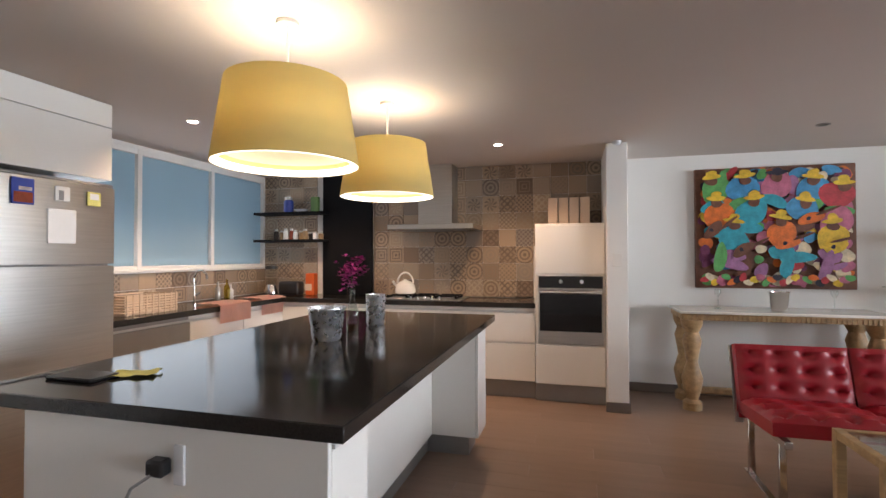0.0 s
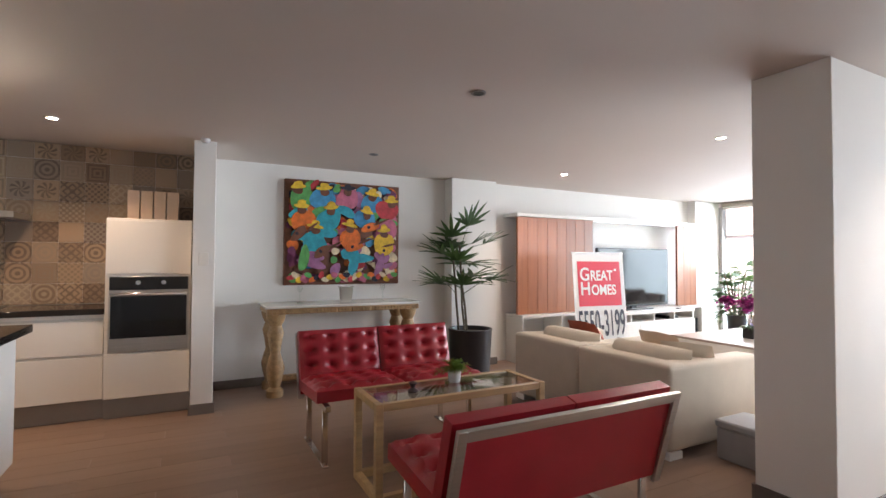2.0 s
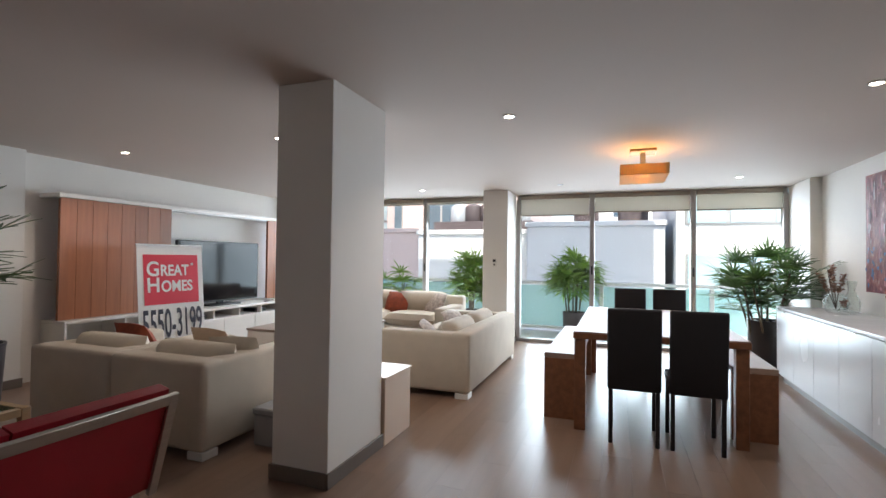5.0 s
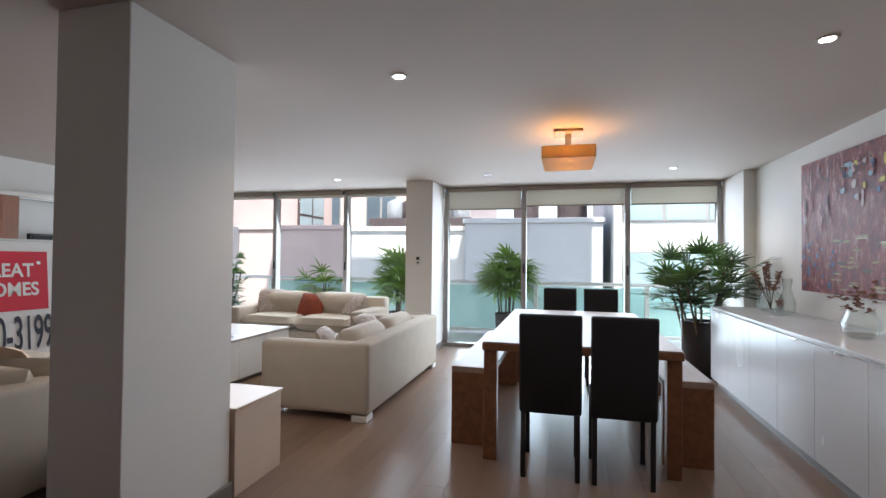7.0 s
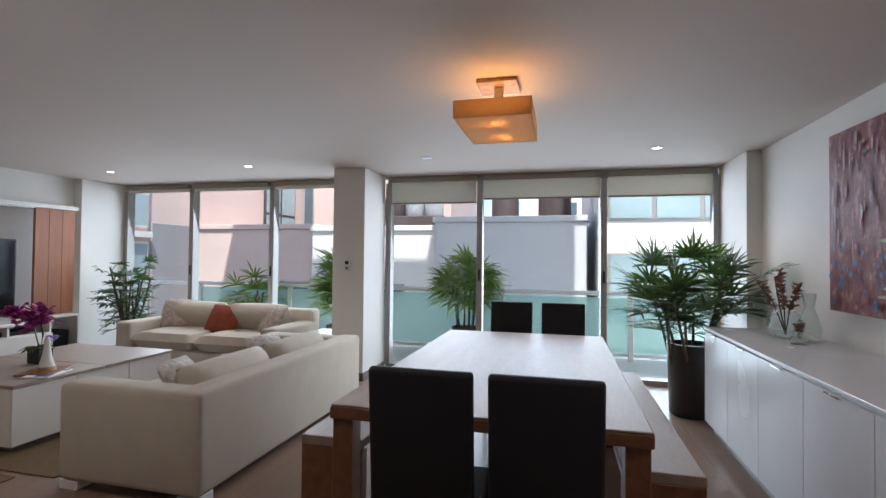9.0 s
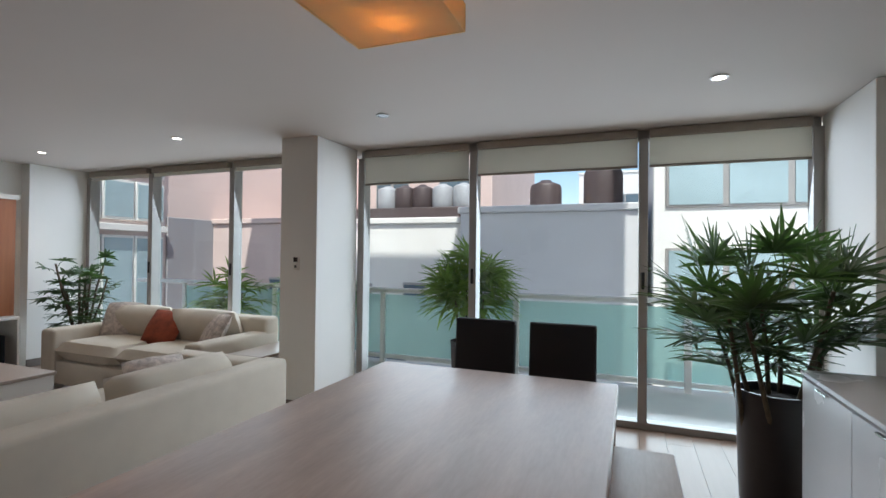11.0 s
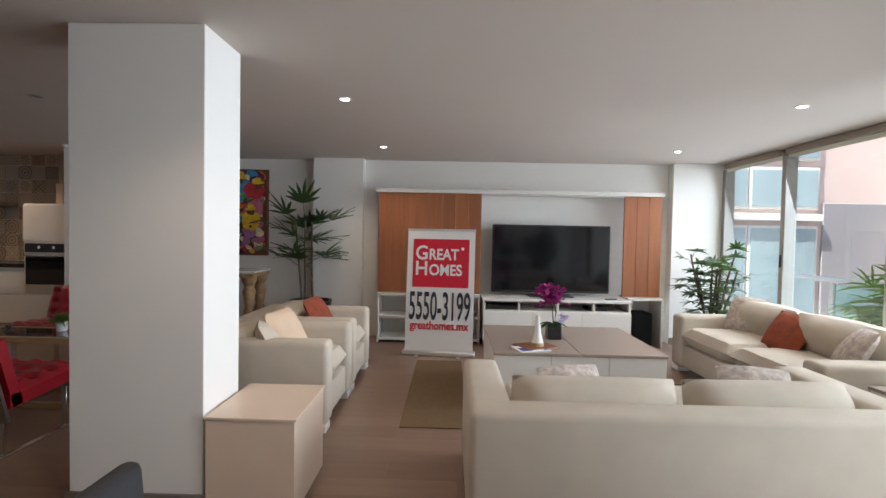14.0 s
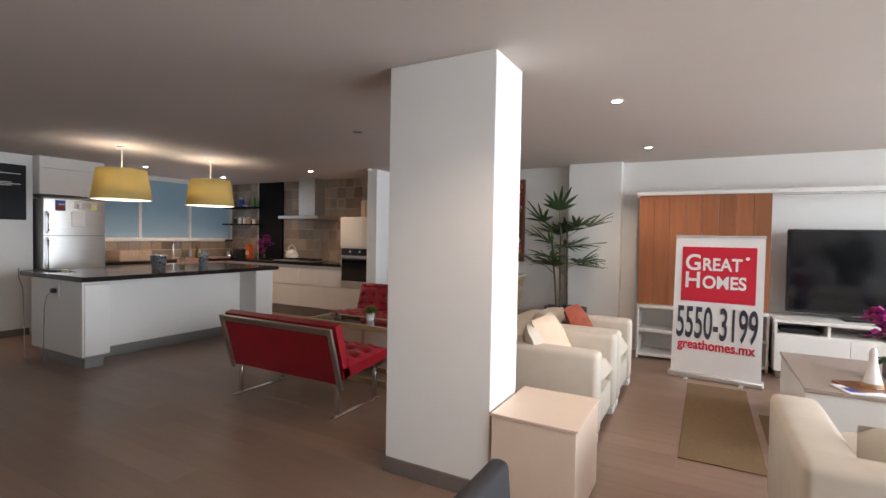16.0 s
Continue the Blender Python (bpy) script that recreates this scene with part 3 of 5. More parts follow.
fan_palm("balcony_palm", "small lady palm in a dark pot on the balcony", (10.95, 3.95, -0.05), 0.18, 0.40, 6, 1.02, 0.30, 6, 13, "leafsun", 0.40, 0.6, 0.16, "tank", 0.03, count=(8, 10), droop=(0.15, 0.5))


# ---- kitchen ----
isl = thing("kitchen_island", "white kitchen island cabinet with grey plinth", "island", (-0.25, 2.66, 0))
X, Y = 0.25, -2.66


def K(x0, y0, z0, x1, y1, z1, bev=0.003):
    return B(x0 + X, y0 + Y, z0, x1 + X, y1 + Y, z1, bev)


part("end_panel", K(-0.72, 1.42, 0.12, 0.415, 1.44, 0.884), "lacquer", isl)
part("cabinet_body", K(-0.72, 1.442, 0.12, 0.390, 1.69, 0.884), "lacquer", isl)
dr = part("door", K(0.393, 1.445, 0.13, 0.412, 1.688, 0.845), "lacquer", isl)
part("handle", K(0.395, 1.45, 0.848, 0.420, 1.68, 0.862, 0.002), "alu", dr)
part("recessed_panel", K(-0.70, 1.692, 0.12, 0.06, 3.62, 0.884), "lacquer", isl)
part("end_cabinet", K(-0.72, 3.622, 0.12, 0.385, 3.92, 0.884), "lacquer", isl)
part("end_panel", K(0.387, 3.622, 0.12, 0.405, 3.92, 0.884), "lacquer", isl)
part("plinth", K(-0.66, 1.475, 0, 0.345, 1.66, 0.118), "kick", isl)
part("plinth", K(-0.66, 1.662, 0, 0.02, 3.64, 0.118), "kick", isl)
part("plinth", K(-0.66, 3.642, 0, 0.33, 3.88, 0.118), "kick", isl)
single("island_worktop", B(-0.70, -1.275, 0.886, 0.722, 1.31, 0.936, 0.004), "granite", "polished black stone worktop of the island", "worktop", (-0.25, 2.67, 0))
oc = thing("socket_outlet", "white wall socket with black plug on the island", "socket", (-0.08, 1.42, 0.765))
part("plate", B(-0.018, -0.01, -0.06, 0.022, 0.0, 0.06, 0.003), "gloss", oc)
part("plug", B(-0.085, -0.05, -0.028, -0.022, -0.004, 0.022, 0.008), "black", oc)
part("cord", tube(bmesh.new(), [(-0.06, -0.05, -0.02), (-0.12, -0.06, -0.06), (-0.2, -0.05, -0.2), (-0.24, -0.04, -0.45), (-0.24, -0.04, -0.76)], 0.005), "kick", oc)
part("cord", tube(bmesh.new(), [(-0.64, -0.06, -0.76), (-0.70, -0.045, -0.4), (-0.80, -0.02, -0.02), (-0.85, -0.04, 0.1), (-0.90, -0.02, 0.2)], 0.006), "kick", oc)


def base_unit(name, label, x0, y0, x1, y1, front, splits, drawers=1, material="lacquer"):
    """A run-length of base cabinet; front '-y' or '+x'."""
    c = thing(name, label, "cabinet", ((x0 + x1) / 2, (y0 + y1) / 2, 0), group="base cabinets")
    ox, oy = -(x0 + x1) / 2, -(y0 + y1) / 2
    part("body", B(x0 + ox, y0 + oy, 0.16, x1 + ox, y1 + oy, 0.872), material, c)
    zs = [0.165] + splits + [0.845]
    for a, b in zip(zs, zs[1:]):
        if front == "-y":
            d = part("drawer", B(x0 + ox + 0.002, y0 + oy - 0.02, a, x1 + ox - 0.002, y0 + oy - 0.001, b - 0.022), material, c)
            part("handle", B(x0 + ox + 0.004, y0 + oy - 0.012, b - 0.020, x1 + ox - 0.004, y0 + oy - 0.003, b - 0.003, 0), "alu", d)
        else:
            d = part("drawer", B(x1 + ox + 0.001, y0 + oy + 0.002, a, x1 + ox + 0.02, y1 + oy - 0.002, b - 0.022), material, c)
            part("handle", B(x1 + ox + 0.003, y0 + oy + 0.004, b - 0.020, x1 + ox + 0.012, y1 + oy - 0.004, b - 0.003, 0), "alu", d)
    if front == "-y":
        part("plinth", B(x0 + ox, y0 + oy + 0.04, 0, x1 + ox, y1 + oy, 0.158), "kick", c)
    else:
        part("plinth", B(x0 + ox, y0 + oy, 0, x1 + ox - 0.04, y1 + oy, 0.158), "kick", c)


for a, b in ((-2.2, -1.25), (-1.25, -0.28), (-0.28, 0.695)):
    base_unit("base_cabinet", "white lacquered base cabinet with two drawers", a + 0.001, 5.15, b - 0.001, 5.74, "-y", [0.53])
base_unit("dishwasher_cabinet", "grey steel fronted dishwasher under the worktop", -2.86, 2.85, -2.22, 3.74, "+x", [], material="kick")
for a, b in ((3.742, 4.45), (4.452, 5.14)):
    base_unit("base_cabinet", "white lacquered base cabinet under the kitchen window", -2.86, a, -2.22, b, "+x", [])
wt = bmesh.new()
box(wt, -2.87, 2.84, 0.874, -2.18, 5.745, 0.925, 0.003, 1)
box(wt, -2.18, 5.11, 0.874, 0.70, 5.745, 0.925, 0.003, 1)
single("kitchen_worktop", wt, "granite", "polished black stone kitchen worktop", "worktop")
ov = thing("oven_cabinet", "tall white cabinet with built-in steel oven", "cabinet", (1.03, 5.4, 0))
part("body", B(-0.33, -0.30, 0.16, 0.335, 0.34, 1.72), "lacquer", ov)
part("door", B(-0.325, -0.322, 1.225, 0.33, -0.302, 1.70), "lacquer", ov)
part("drawer", B(-0.325, -0.322, 0.165, 0.33, -0.302, 0.52), "lacquer", ov)
part("plinth", B(-0.33, -0.26, 0, 0.335, 0.34, 0.158), "kick", ov)
oven = part("oven", B(-0.30, -0.325, 0.535, 0.315, -0.303, 1.205), "steel", ov, "stainless steel built-in oven")
part("control_panel", B(-0.295, -0.333, 1.085, 0.31, -0.326, 1.20), "black", oven)
part("window", B(-0.285, -0.333, 0.66, 0.30, -0.326, 1.03), "ovenglass", oven)
part("handle", B(-0.29, -0.375, 1.035, 0.305, -0.350, 1.062, 0.008), "chrome", oven)
for x in (-0.08, 0.115):
    part("knob", tube(bmesh.new(), [(x, -0.334, 1.15), (x, -0.362, 1.15)], 0.022, 0.019, 16), "chrome", oven)
for i, x in enumerate((0.86, 0.97, 1.08, 1.19)):
    single("tall_box", B(-0.05, -0.12, 0, 0.05, 0.12, 0.30, 0.004), "birch", "beige upright file box on the oven cabinet", "box", (x, 5.6, 1.722), group="boxes on the oven cabinet")

hd = thing("cooker_hood", "stainless steel chimney cooker hood", "hood", (-0.45, 5.74, 1.70))
part("canopy", B(-0.49, -0.50, 0.0, 0.49, 0.0, 0.055, 0.004), "steel", hd)
part("chimney", B(-0.20, -0.27, 0.056, 0.20, 0.0, 0.75, 0.003), "steel", hd)
part("filter", B(-0.40, -0.42, -0.008, 0.40, -0.06, -0.001, 0.002), "kick", hd)
structure("black_wall_panel", B(-2.0, 5.70, 0.926, -1.33, 5.744, H - 0.002, 0.003), "matblack", "matt black wall panel between tiles", "panel")
for z in (1.585, 1.93):
    s = single("wall_shelf", B(-0.48, -0.24, 0, 0.48, 0.0, 0.03, 0.003), "matblack", "dark floating wall shelf with kitchen jars", "shelf", (-2.39, 5.735, z), group="kitchen shelves")
rnd = random.Random(5)


def jar(x, y, z, r, h, material, label="small glass spice jar on the shelf", name="spice_jar"):
    j = thing(name, label, "jar", (x, y, z), group="kitchen shelf jars")
    part("body", lathe([(r * 0.9, 0), (r, 0.006), (r, h * 0.72), (r * 0.7, h * 0.82)], 14), material, j)
    part("lid", lathe([(r * 0.75, h * 0.822), (r * 0.75, h), (0.004, h)], 14), "steel", j)


for i in range(10):
    jar(-2.62 + 0.07 * i, 5.62 + 0.02 * (i % 2), 1.615, 0.024 + 0.008 * rnd.random(), 0.09 + 0.06 * rnd.random(), rnd.choice(("paper", "carved", "tankgrey", "rust", "soil")))
jar(-2.44, 5.62, 1.96, 0.06, 0.20, "bluepk", "blue storage jar on the upper shelf", "storage_jar")
single("packet", B(-0.05, -0.03, 0, 0.05, 0.03, 0.19, 0.006), "greenpk", "green food packet on the upper shelf", "packet", (-2.06, 5.62, 1.96))
single("white_dish", lathe([(0.05, 0), (0.09, 0.035), (0.085, 0.035), (0.045, 0.006)], 20), "gloss", "small white dish on the upper shelf", "dish", (-2.25, 5.60, 1.96))

hob = thing("gas_hob", "stainless steel gas hob with cast iron grates", "hob", (-0.55, 5.43, 0.925))
part("plate", B(-0.45, -0.25, 0, 0.45, 0.25, 0.012, 0.004), "steel", hob)
for x in (-0.28, 0.0, 0.28):
    g = bmesh.new()
    for k in range(3):
        box(g, x - 0.12, -0.18 + 0.15 * k, 0.03, x + 0.12, -0.165 + 0.15 * k, 0.045)
    for k in (-0.12, 0.105):
        box(g, x + k, -0.19, 0.013, x + k + 0.015, 0.14, 0.03)
    part("grate", g, "matblack", hob)
    part("burner", lathe([(0.045, 0.0125), (0.045, 0.024), (0.01, 0.026)], 18, (x, -0.02, 0)), "alu", hob)
for k in range(5):
    part("knob", lathe([(0.019, 0.0125), (0.016, 0.036), (0.003, 0.036)], 12, (-0.10 + 0.08 * k, -0.215, 0)), "chrome", hob)
ke = thing("kettle", "cream enamel whistling kettle on the hob", "kettle", (-0.80, 5.45, 0.972))
part("body", lathe([(0.10, 0), (0.115, 0.01), (0.12, 0.04), (0.105, 0.10), (0.07, 0.135), (0.04, 0.145), (0.012, 0.165)], 28), "lacquer", ke)
part("handle", tube(bmesh.new(), [(0.095 * math.cos(math.pi * (1 - k / 12)), 0, 0.12 + 0.12 * math.sin(math.pi * k / 12)) for k in range(13)], 0.012), "lacquer", ke)
part("spout", tube(bmesh.new(), [(-0.09, 0, 0.08), (-0.135, 0, 0.11), (-0.155, 0, 0.145)], 0.022, 0.014), "lacquer", ke)
tin = thing("orange_tin", "orange canister on the worktop", "canister", (-2.05, 5.52, 0.925))
part("body", B(-0.06, -0.05, 0, 0.06, 0.05, 0.27, 0.01), "orange", tin)
part("label_band", B(-0.061, -0.052, 0.06, 0.03, -0.0505, 0.14, 0), "birch", tin)


def blossom(bm, c, r, rnd, n=5):
    for k in range(n):
        a = 6.283 * k / n + rnd.random()
        t = rnd.uniform(-0.5, 0.9)
        d = Vector((math.cos(a) * math.cos(t), math.sin(a) * math.cos(t), math.sin(t)))
        s = d.cross(Vector((0.1, 0.2, 1))).normalized() * r * 0.42
        v = [bm.verts.new(c), bm.verts.new(c + d * r * 0.6 + s), bm.verts.new(c + d * r * 1.05), bm.verts.new(c + d * r * 0.6 - s)]
        bm.faces.new(v)


def bouquet(bm, c, spread, count, r, seed, tall=1.0):
    rr = random.Random(seed)
    for k in range(count):
        d = Vector((rr.gauss(0, 1), rr.gauss(0, 1), rr.gauss(0, 1) * tall)) * spread * 0.5
        blossom(bm, Vector(c) + d, r * rr.uniform(0.7, 1.2), rr)
    return bm


vs = thing("flower_vase", "glass bottle vase of magenta flowers", "flowers", (-1.42, 5.32, 0.925))
part("vase", lathe([(0.04, 0), (0.045, 0.02), (0.045, 0.12), (0.025, 0.17), (0.025, 0.2)], 18), "clear", vs)
part("blossoms", bouquet(bmesh.new(), (0, 0, 0.32), 0.16, 60, 0.05, 2), "magenta", vs)
part("stems", tube(bmesh.new(), [(0, 0, 0.02), (0.01, 0, 0.2), (0, 0, 0.32)], 0.008), "leaf", vs)


def towel(x, y, turn):
    bm = bmesh.new()
    n = 16
    rows = []
    for i in range(n + 1):
        s = i / n * 0.62
        px, pz = (s - 0.30, 0.008) if s < 0.30 else (0.012, 0.004 - (s - 0.30) * 0.55)
        rows.append([bm.verts.new((px + 0.008 * math.sin(9 * j), -0.22 + 0.44 * j / 10, pz + 0.010 * abs(math.sin(3.1 * j + i)) * (1 if s < 0.28 else 0.2))) for j in range(11)])
    for a, b in zip(rows, rows[1:]):
        for j in range(10):
            bm.faces.new((a[j], a[j + 1], b[j + 1], b[j]))
    bmesh.ops.solidify(bm, geom=bm.faces[:], thickness=0.008)
    single("kitchen_towel", bm, "pinktowel", "pink towel draped over the worktop edge", "towel", (x, y, 0.934), turn)


towel(-2.17, 4.28, 0), towel(-2.20, 4.95, 0)
bk = thing("dish_rack", "pale woven dish basket beside the sink", "basket", (-2.50, 3.45, 0.925))
for k in range(7):
    z = 0.011 + 0.022 * k
    part("slat", B(-0.19, -0.26, z, 0.19, -0.25, z + 0.014, 0), "beigec", bk)
    part("slat", B(-0.19, 0.25, z, 0.19, 0.26, z + 0.014, 0), "beigec", bk)
    part("slat", B(0.18, -0.25, z, 0.19, 0.25, z + 0.014, 0), "beigec", bk)
    part("slat", B(-0.19, -0.25, z, -0.18, 0.25, z + 0.014, 0), "beigec", bk)
for k in range(9):
    y = -0.25 + 0.0605 * k
    part("rib", B(0.1905, y, 0, 0.197, y + 0.012, 0.168, 0), "beigec", bk)
part("tray", B(-0.18, -0.25, 0, 0.18, 0.25, 0.01, 0.002), "beigec", bk)
fa = thing("kitchen_tap", "chrome arched kitchen tap", "tap", (-2.72, 4.35, 0.925))
part("spout", tube(bmesh.new(), [(0, 0, 0), (0, 0, 0.26), (0.04, 0, 0.32), (0.10, 0, 0.33), (0.15, 0, 0.29), (0.155, 0, 0.24)], 0.012), "chrome", fa)
part("lever", tube(bmesh.new(), [(0, 0.02, 0.07), (0, 0.08, 0.10)], 0.008), "chrome", fa)
for dy, m, h in ((0.32, "steel", 0.20), (0.46, "amberoil", 0.22), (0.52, "paper", 0.16)):
    single("soap_bottle", lathe([(0.03, 0), (0.033, 0.01), (0.033, h * 0.6), (0.012, h * 0.75), (0.012, h), (0.002, h)], 14), m, "soap bottle beside the sink", "bottle", (-2.70, 4.35 + dy, 0.925), group="sink bottles")
bl = thing("blender_jug", "kitchen blender with glass jug and black lid", "blender", (-2.55, 5.42, 0.925))
part("base", lathe([(0.08, 0), (0.085, 0.02), (0.06, 0.12), (0.05, 0.13)], 20), "chrome", bl)
part("jug", lathe([(0.05, 0.131), (0.075, 0.32), (0.07, 0.32)], 20), "clear", bl)
part("lid", lathe([(0.078, 0.321), (0.075, 0.36), (0.01, 0.37)], 20), "black", bl)
single("toaster", B(-0.14, -0.08, 0.0, 0.14, 0.08, 0.17, 0.03, 3), "black", "black rounded toaster on the worktop", "toaster", (-2.32, 5.50, 0.925))

fr = thing("refrigerator", "stainless steel top-freezer refrigerator with magnets", "refrigerator", (-2.36, 2.425, 0))
part("body", B(-0.38, -0.39, 0.03, 0.34, 0.385, 1.86, 0.01), "kick", fr)
for z0, z1 in ((0.06, 1.335), (1.35, 1.86)):
    bm = bmesh.new()
    prof = [(-0.39, 0.342), (-0.39, 0.385), (-0.2, 0.40), (0.0, 0.405), (0.2, 0.40), (0.385, 0.385), (0.385, 0.342)]
    lo, hi = [bm.verts.new((x, y, z0)) for y, x in prof], [bm.verts.new((x, y, z1)) for y, x in prof]
    for i in range(7):
        bm.faces.new((lo[i], lo[(i + 1) % 7], hi[(i + 1) % 7], hi[i]))
    bm.faces.new(lo[::-1]), bm.faces.new(hi)
    d = part("door", bm, "steel", fr)
    zc = (z1 - 0.34, z1 - 0.02) if z0 < 1 else (z0 + 0.03, z0 + 0.33)
    if z0 < 1:
        zc = (0.82, 1.31)
    part("handle", tube(bmesh.new(), [(0.40, -0.355, zc[0]), (0.445, -0.36, zc[0] + 0.03), (0.445, -0.36, zc[1] - 0.03), (0.40, -0.355, zc[1])], 0.014), "chrome", d)
part("top_cap", B(0.20, -0.39, 1.862, 0.38, 0.385, 1.885, 0.008), "kick", fr)
for y, z, w, h, m in ((-0.20, 1.77, 0.12, 0.15, "bluepk"), (0.02, 1.78, 0.09, 0.09, "paper"), (0.02, 1.58, 0.17, 0.21, "paper"), (0.22, 1.77, 0.09, 0.09, "yellowpaper")):
    part("magnet", B(0.403, y - w / 2, z - h / 2, 0.412, y + w / 2, z + h / 2, 0.003), m, fr, "picture magnet on the freezer door")
for y, z, w, h, m in ((-0.20, 1.735, 0.10, 0.06, "rust"), (-0.19, 1.785, 0.07, 0.02, "floral"), (0.01, 1.77, 0.03, 0.06, "grey"), (0.22, 1.785, 0.06, 0.04, "paper")):
    part("magnet_print", B(0.4125, y - w / 2, z - h / 2, 0.4135, y + w / 2, z + h / 2, 0), m, fr)
oh = thing("overhead_cabinet", "white cabinet above the refrigerator", "cabinet", (-2.42, 2.425, 1.92))
part("body", B(-0.44, -0.42, 0, 0.385, 0.40, 0.528), "lacquer", oh)
for z0, z1 in ((0.0, 0.36), (0.365, 0.526)):
    part("door", B(0.386, -0.418, z0, 0.405, 0.398, z1), "lacquer", oh)
cb = thing("menu_board", "black wall board with white chalk lines", "board", (-2.2, 1.62, 1.55))
part("panel", B(0, -0.3, 0, 0.02, 0.3, 0.75, 0.003), "board", cb)
for k in range(4):
    part("chalk_line", B(0.0205, -0.22, 0.52 - 0.02 * k + (0.1 if k == 0 else 0), 0.0215, 0.24 - 0.1 * (k % 2), 0.53 - 0.02 * k + (0.1 if k == 0 else 0), 0), "paper", cb)

# things on the island
bu = thing("tin_bucket", "hammered tin bucket on the island", "bucket", (-0.24, 2.60, 0.936))
part("body", lathe([(0.07, 0), (0.078, 0.01), (0.098, 0.165), (0.105, 0.172), (0.105, 0.18), (0.094, 0.18), (0.07, 0.012), (0.01, 0.011)], 32), "hammered", bu)
bo = thing("oil_bottle", "clear glass bottle with a little oil", "bottle", (-0.245, 2.93, 0.936))
part("body", lathe([(0.034, 0), (0.037, 0.01), (0.037, 0.13), (0.014, 0.19), (0.013, 0.24), (0.017, 0.245), (0.011, 0.25)], 22), "bottleglass", bo)
part("oil", lathe([(0.033, 0.004), (0.034, 0.04), (0.01, 0.041)], 18), "amberoil", bo)
cu = thing("tin_cup", "tall hammered tin tumbler on the island", "tumbler", (-0.215, 3.22, 0.936))
part("body", lathe([(0.056, 0), (0.062, 0.008), (0.066, 0.20), (0.068, 0.205), (0.06, 0.205), (0.052, 0.01), (0.01, 0.009)], 28), "hammered", cu)
ph = thing("phone_charger", "dark tablet with charging cable on the island", "tablet", (-0.72, 1.62, 0.936))
part("body", B(-0.11, -0.06, 0, 0.11, 0.06, 0.014, 0.005), "black", ph)
part("cable", tube(bmesh.new(), [(-0.11, 0, 0.008), (-0.18, -0.01, 0.005), (-0.20, -0.14, 0.005), (-0.21, -0.228, 0.0)], 0.004), "kick", ph)
pm = bmesh.new()
rows = [[pm.verts.new((-0.08 + 0.16 * i / 8, -0.05 + 0.1 * j / 5, 0.012 + 0.022 * abs(noise.noise(Vector((i * 0.7, j * 0.9, 3)))))) for j in range(6)] for i in range(9)]
for a, b in zip(rows, rows[1:]):
    for j in range(5):
        pm.faces.new((a[j], a[j + 1], b[j + 1], b[j]))
single("yellow_note", pm, "yellowpaper", "crumpled yellow paper on the island", "paper", (-0.56, 1.70, 0.93), 25)


# ---- lamps ----
def pendant(x, y):
    p = thing("pendant_lamp", "large yellow fabric drum pendant lamp, lit", "lamp", (x, y, 1.80), group="pendant lamps over the island")
    rb, rt, h = 0.32, 0.265, 0.365
    part("shade", lathe([(rb, 0), (rt, h)], 64, cap=False), "yellow", p)
    sh = p.children[0].data
    bm = bmesh.new()
    bm.from_mesh(sh)
    bmesh.ops.solidify(bm, geom=bm.faces[:], thickness=0.004)
    bm.to_mesh(sh)
    bm.free()
    part("rim_lining", lathe([(rb - 0.005, 0.002), (rb - 0.012, 0.028), (rb - 0.03, 0.03), (rb - 0.03, 0.024), (rb - 0.02, 0.0), (rb - 0.005, 0.002)], 64, cap=False), "rim", p)
    part("diffuser", lathe([(rb - 0.04, 0.05), (rb - 0.04, 0.054), (0.01, 0.055)], 48), "diffuser", p)
    part("rod", tube(bmesh.new(), [(0, 0, 0.2), (0, 0, 0.645)], 0.008), "lacquer", p)
    part("ceiling_rose", lathe([(0.05, 0.63), (0.05, 0.648), (0.01, 0.649)], 20), "lacquer", p)
    part("shade_ring", tube(bmesh.new(), [(-rt + 0.006, 0, h - 0.01), (0, 0, h - 0.01), (rt - 0.006, 0, h - 0.01)], 0.004), "lacquer", p)
    lamp("pendant_bulb", "POINT", (x, y, 2.07), PEND, (1.0, 0.96, 0.89), 0.06)


pendant(-0.17, 2.11), pendant(-0.16, 3.29)


def downlight(x, y, lit, tint=(1.0, 0.85, 0.69)):
    d = thing("downlight", "small round recessed ceiling light" + (", lit" if lit else ", off"), "ceiling light", (x, y, H), group="ceiling downlights")
    part("trim_ring", lathe([(0.050, -0.001), (0.050, -0.007), (0.036, -0.008), (0.036, -0.0015)], 28), "lacquer" if lit else "kick", d)
    part("bulb", lathe([(0.034, -0.002), (0.032, -0.005), (0.01, -0.006)], 20), "bulb" if lit else "black", d)
    if lit:
        lamp("downlight_beam", "SPOT", (x, y, H - 0.02), SPOT, tint, 0.03, (x, y, 0), angle=130)


for x, y in ((5.48, 4.63), (5.46, 2.61), (5.43, 0.45), (8.96, 4.62), (8.97, 2.63), (8.91, -1.80), (5.43, -1.80), (0.39, 4.70), (-1.78, 3.30), (-1.78, 4.70)):
    downlight(x, y, True, (1.0, 0.68, 0.42) if x < 1 else (1.0, 0.85, 0.69))
for x, y in ((3.00, 2.66), (3.01, 4.72), (8.95, 0.45)):
    downlight(x, y, False)

cl = thing("ceiling_lamp", "amber stone box ceiling lamp over the table, lit", "lamp", (6.98, -0.565, 2.165))
for x0, y0, x1, y1 in ((-0.31, -0.215, -0.30, 0.215), (0.30, -0.215, 0.31, 0.215), (-0.30, -0.215, 0.30, -0.205), (-0.30, 0.205, 0.30, 0.215)):
    part("side_panel", B(x0, y0, 0, x1, y1, 0.10, 0.002), "amber", cl)
